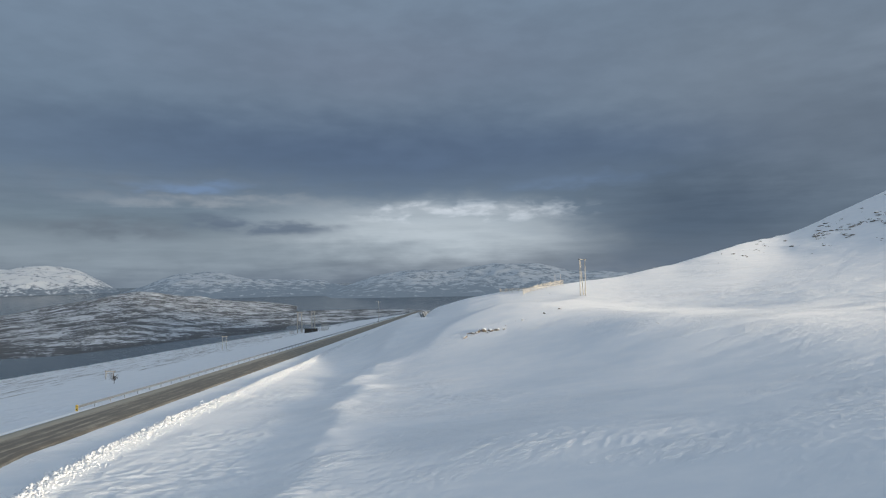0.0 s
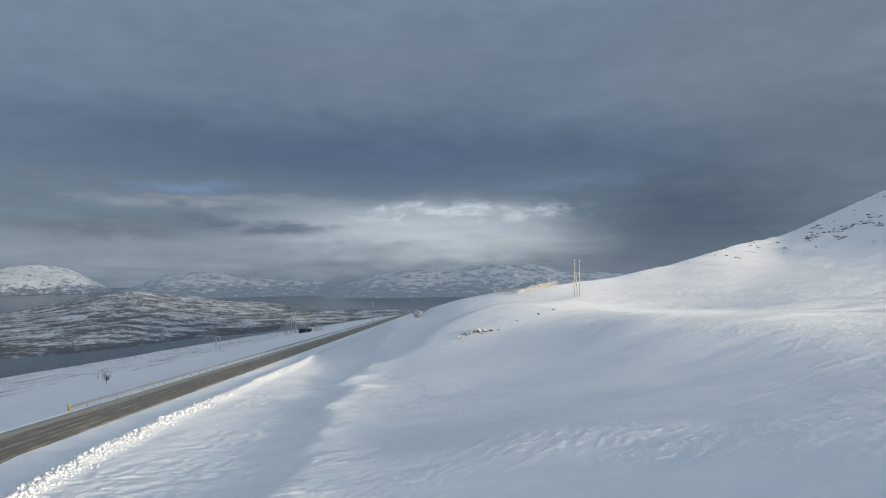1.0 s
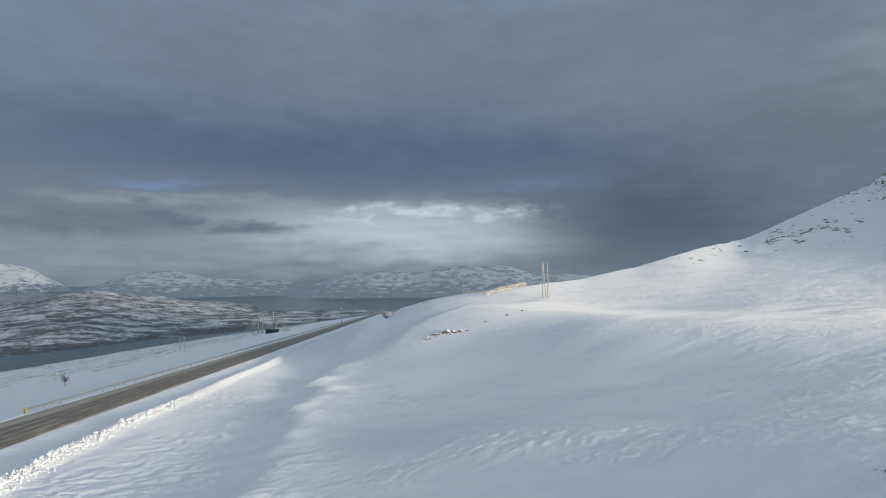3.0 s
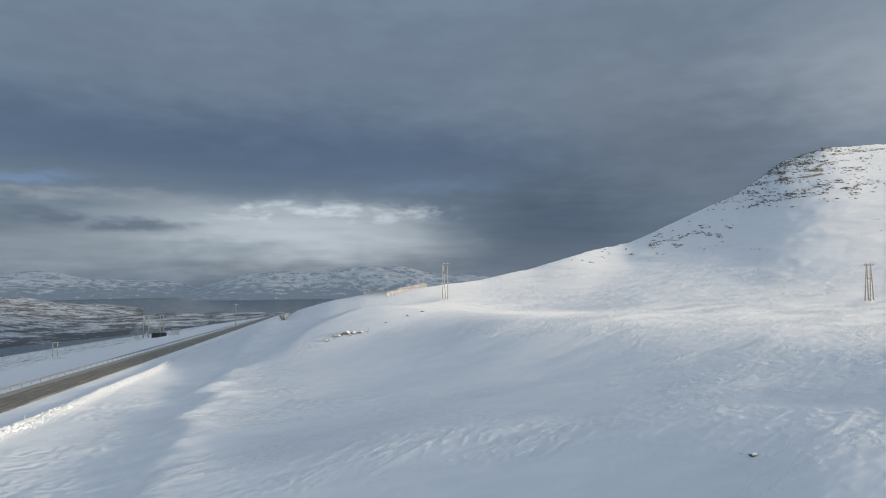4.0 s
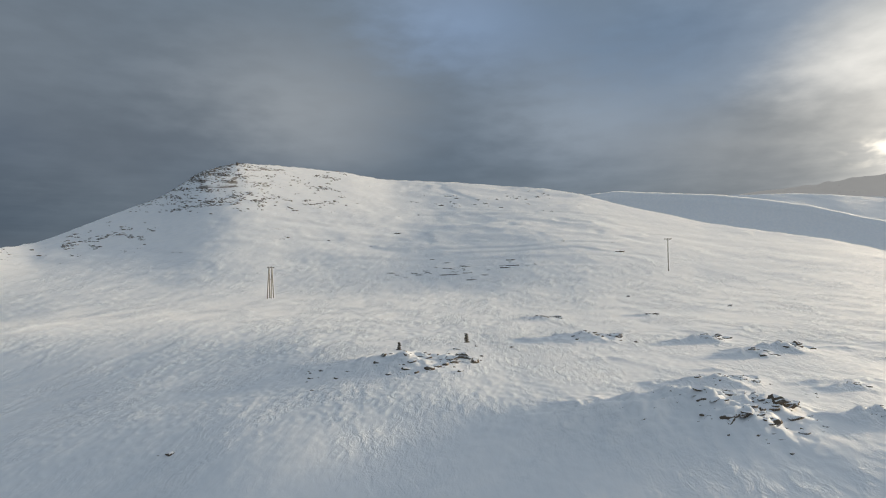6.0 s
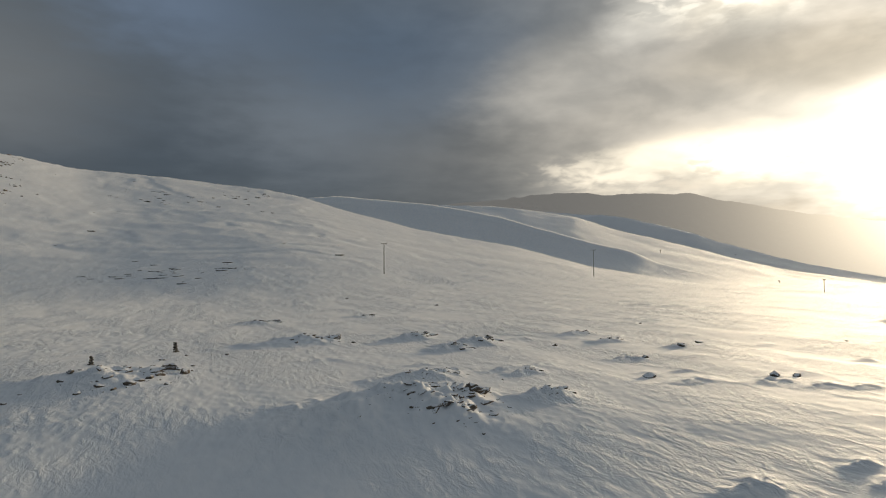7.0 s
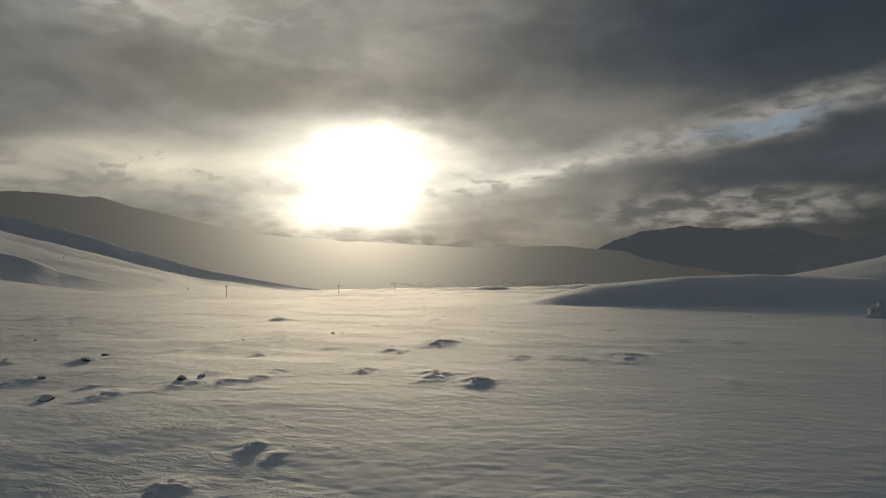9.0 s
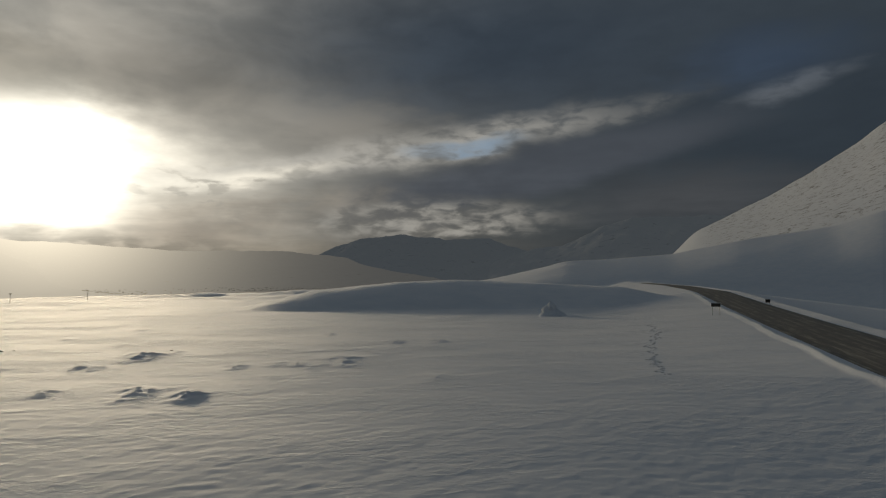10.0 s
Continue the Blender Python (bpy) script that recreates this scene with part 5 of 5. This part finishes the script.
def snow_fence(corners, label, boards=6):
    """Slatted snow fence: posts every three metres and horizontal boards between them."""
    points = [spot(a, e, ground_height) for a, e in corners]
    top = thing("snow_fence", points[0], 0, label, "snow fence", "snow fences")
    o = points[0]
    bm = bmesh.new()
    block(bm, (0.14, 0.14, 1.3 + 0.29 * boards), (0, 0, 0.145 * boards), None, 0.015)
    post = bpy.data.meshes.new("post")
    bm.to_mesh(post)
    bm.free()
    post.materials.append(PALE_WOOD)
    bm = bmesh.new()
    block(bm, (1.0, 0.035, 0.13))
    board = bpy.data.meshes.new("board")
    bm.to_mesh(board)
    bm.free()
    board.materials.append(PALE_WOOD)
    for a, b in zip(points, points[1:]):
        count = max(1, round((b - a).length / 2.6))
        feet = []
        for k in range(count + 1):
            p = a.lerp(b, k / count)
            p.z = height_at(p.x, p.y)
            feet.append(p)
        for k, p in enumerate(feet):
            if k == count and b is not points[-1]:
                continue
            ob = new("post", post)
            ob.parent = top
            ob.matrix_basis = Matrix.Translation(p - o)
        for p, q in zip(feet, feet[1:]):
            turn = (q - p).to_track_quat("X", "Z").to_matrix().to_4x4()
            for h in range(boards):
                ob = new("board", board)
                ob.parent = top
                ob.matrix_basis = Matrix.Translation((p + q) / 2 - o + Vector((0, 0, 0.55 + 0.29 * h))) @ turn @ Matrix.Diagonal(((q - p).length, 1, 1, 1))


snow_fence([(5.2, -2.4), (6.3, -2.36), (7.5, -2.32)], "pale weathered slatted snow fence on the brow", 4)
snow_fence([(7.3, -2.62), (8.0, -2.4), (8.6, -2.2), (9.8, -1.95), (10.9, -1.78)], "sunlit slatted snow fence following the brow")
for az in (9.2, 10.2, 10.7):
    at = spot(az, -1.8, ground_height)
    top = thing("snow_pole", at, 0, "thin snow stake beside the slatted fence", "stake", "snow stakes")
    bm = bmesh.new()
    rod(bm, (0, 0, -0.5), (0, 0, 4.6), 0.09, 0.06, 6)
    part("stake", bm, PALE_WOOD, top)
at = spot(3.4, -2.62, ground_height)
top = thing("snow_pole", at, 0, "dark snow stake standing alone on the brow", "stake", "snow stakes")
bm = bmesh.new()
rod(bm, (0, 0, -0.5), (0, 0, 3.2), 0.12, 0.08, 6)
part("stake", bm, LARCH, top)


# ---------------------------------------------------------------- the lay-by
def board_sign(az, dip, wide, tall, stand, turn, label, legs=2):
    at = spot(az, dip, ground_height)
    top = thing("information_board", at, turn, label, "sign")
    for k in range(legs):
        bm = bmesh.new()
        x = (k - (legs - 1) / 2) * wide * 0.8
        rod(bm, (x, 0, -0.6), (x, 0, stand), 0.05, None, 8)
        part("post", bm, GALV, top)
    bm = bmesh.new()
    block(bm, (wide, 0.06, tall), (0, -0.08, stand - tall / 2), None, 0.012)
    part("panel", bm, DARK_PAINT, top)
    bm = bmesh.new()
    block(bm, (wide + 0.16, 0.34, 0.09), (0, -0.05, stand + 0.06), None, 0.02)
    part("cap", bm, CLOD, top, "ridge of snow on top")


board_sign(187.8, -3.85, 1.5, 0.6, 2.1, 170, "dark two-legged information board with snow on its top")
board_sign(191.7, -3.05, 0.9, 0.65, 1.4, 168, "small black panel on short posts across the road")


def snow_pile(az, dip, tall, wide):
    """A steep heap pushed up by the plough, higher than a man."""
    at = spot(az, dip, ground_height)
    bm = bmesh.new()
    rows, around = 14, 30
    last = None
    for i in range(rows + 1):
        f = i / rows
        ring = []
        for k in range(around):
            a = 2 * math.pi * k / around
            p = Vector((math.cos(a), math.sin(a), 2.5 * f))
            rad = wide * (1 - f) ** 0.75 * (0.62 + 0.38 * (1 - f) ** 2) * (1 + 0.45 * noise.noise(p * 1.3) + 0.2 * noise.noise(p * 4.1)) + 0.02
            ring.append(bm.verts.new((rad * math.cos(a), rad * math.sin(a), tall * f * (1 + 0.12 * noise.noise(p * 2.2)) - 0.5 * (1 - f) ** 4)))
        if last:
            for k in range(around):
                bm.faces.new((last[k], last[(k + 1) % around], ring[(k + 1) % around], ring[k])).smooth = True
        last = ring
    bm.faces.new(last)
    ob = part("snow_pile", bm, CLOD)
    ob.matrix_world = pose(at.x, at.y, at.z)
    tagged(ob, "rough sunlit pile of ploughed snow before the drifted bank", "snow pile")


snow_pile(173.9, -3.95, 3.0, 3.4)


def bare_tree(az, dip, tall, seed):
    at = spot(az, dip, ground_height)
    rnd = random.Random(seed)
    top = thing("mountain_birch", at, rnd.uniform(0, 360), "small leafless mountain birch on the open snow", "tree", "lone birches")
    bm = bmesh.new()
    rod(bm, (0, 0, -0.4), (0.05 * tall, 0, tall * 0.6), 0.05 * tall ** 0.5, 0.03, 6, 0.1)
    part("trunk", bm, TWIG, top)
    bm = bmesh.new()
    for _ in range(46):
        z = tall * rnd.uniform(0.2, 0.6)
        a, u = rnd.uniform(0, 6.28), rnd.uniform(0.18, 0.42) * tall
        tip = (u * math.cos(a), u * math.sin(a), z + rnd.uniform(0.1, 0.42) * tall)
        rod(bm, (0.05 * tall * z / tall, 0, z), tip, 0.03, 0.012, 4)
    part("crown", bm, TWIG, top)


for k, (az, dip, tall) in enumerate(((107.3, 1.35, 8.0), (113.2, 0.95, 7.0), (116.4, -1.3, 5.5), (-28.0, -8.95, 3.0))):
    bare_tree(az, dip, tall, 200 + k)


# the scrub's haze is emission too, warmer and brighter near the sun
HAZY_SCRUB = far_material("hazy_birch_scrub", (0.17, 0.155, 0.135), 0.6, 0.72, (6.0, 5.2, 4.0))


def scrub():
    """Birch scrub low on the far valley side."""
    rnd = random.Random(41)
    verts, faces = [], []
    for _ in range(800):
        az = rnd.choice((rnd.gauss(134, 2.2), rnd.gauss(150, 4), rnd.gauss(162, 3)))
        r = 2440 + 60 * rnd.random() ** 2
        x, y = math.sin(radians(az)) * r, math.cos(radians(az)) * r
        z = float(VALLEY_SIDE(np.array([x]), np.array([y]))[0])
        h, w = rnd.uniform(1.0, 3.2), rnd.uniform(1.5, 5.0)
        for _ in range(4):
            a = rnd.uniform(0, 6.28)
            c, s = math.cos(a) * w, math.sin(a) * w
            k = len(verts)
            verts += [(x - c, y - s, z - 0.3), (x + c, y + s, z - 0.3), (x + c * rnd.uniform(-1, 1), y + s * rnd.uniform(-1, 1), z + h * rnd.uniform(0.5, 1)), (x + s * 0.4, y - c * 0.4, z + 0.2 * h)]
            faces += [(k, k + 1, k + 2), (k, k + 3, k + 2), (k + 1, k + 3, k + 2)]
    mesh = bpy.data.meshes.new("birch_scrub")
    mesh.from_pydata(verts, [], faces)
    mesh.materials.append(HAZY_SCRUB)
    return tagged(new("birch_scrub", mesh), "brown leafless birch scrub along the valley side", "scrub", kind="stuff")


scrub()


def track():
    """A trodden trail of broken crust across the plateau."""
    rnd = random.Random(47)
    verts, faces = [], []
    s0 = stone_mesh(300, 0.5, 1)
    s0.verts.index_update()
    vs, fs = [tuple(v.co) for v in s0.verts], [tuple(v.index for v in f.verts) for f in s0.faces]
    s0.free()
    ends = [spot(a, e, ground_height) for a, e in ((182.5, -4.7), (183.0, -5.6), (182.5, -6.5), (182.6, -7.6), (183.3, -8.6))]
    for a, b in zip(ends, ends[1:]):
        for k in range(34):
            p = a.lerp(b, k / 26)
            x, y = p.x + rnd.gauss(0, 0.2) + 0.35 * math.sin(k * 0.5), p.y + rnd.gauss(0, 0.3)
            z = height_at(x, y)
            w = rnd.uniform(0.16, 0.38)
            n0 = len(verts)
            verts += [(x + w * q[0] * 1.4, y + w * q[1], z + 0.45 * w * q[2]) for q in vs]
            faces += [tuple(i + n0 for i in f) for f in fs]
    mesh = bpy.data.meshes.new("snow_trail")
    mesh.from_pydata(verts, [], faces)
    mesh.materials.append(CLOD)
    return tagged(new("snow_trail", mesh), "broken snow crust along a trodden trail", "trail", kind="stuff")


track()
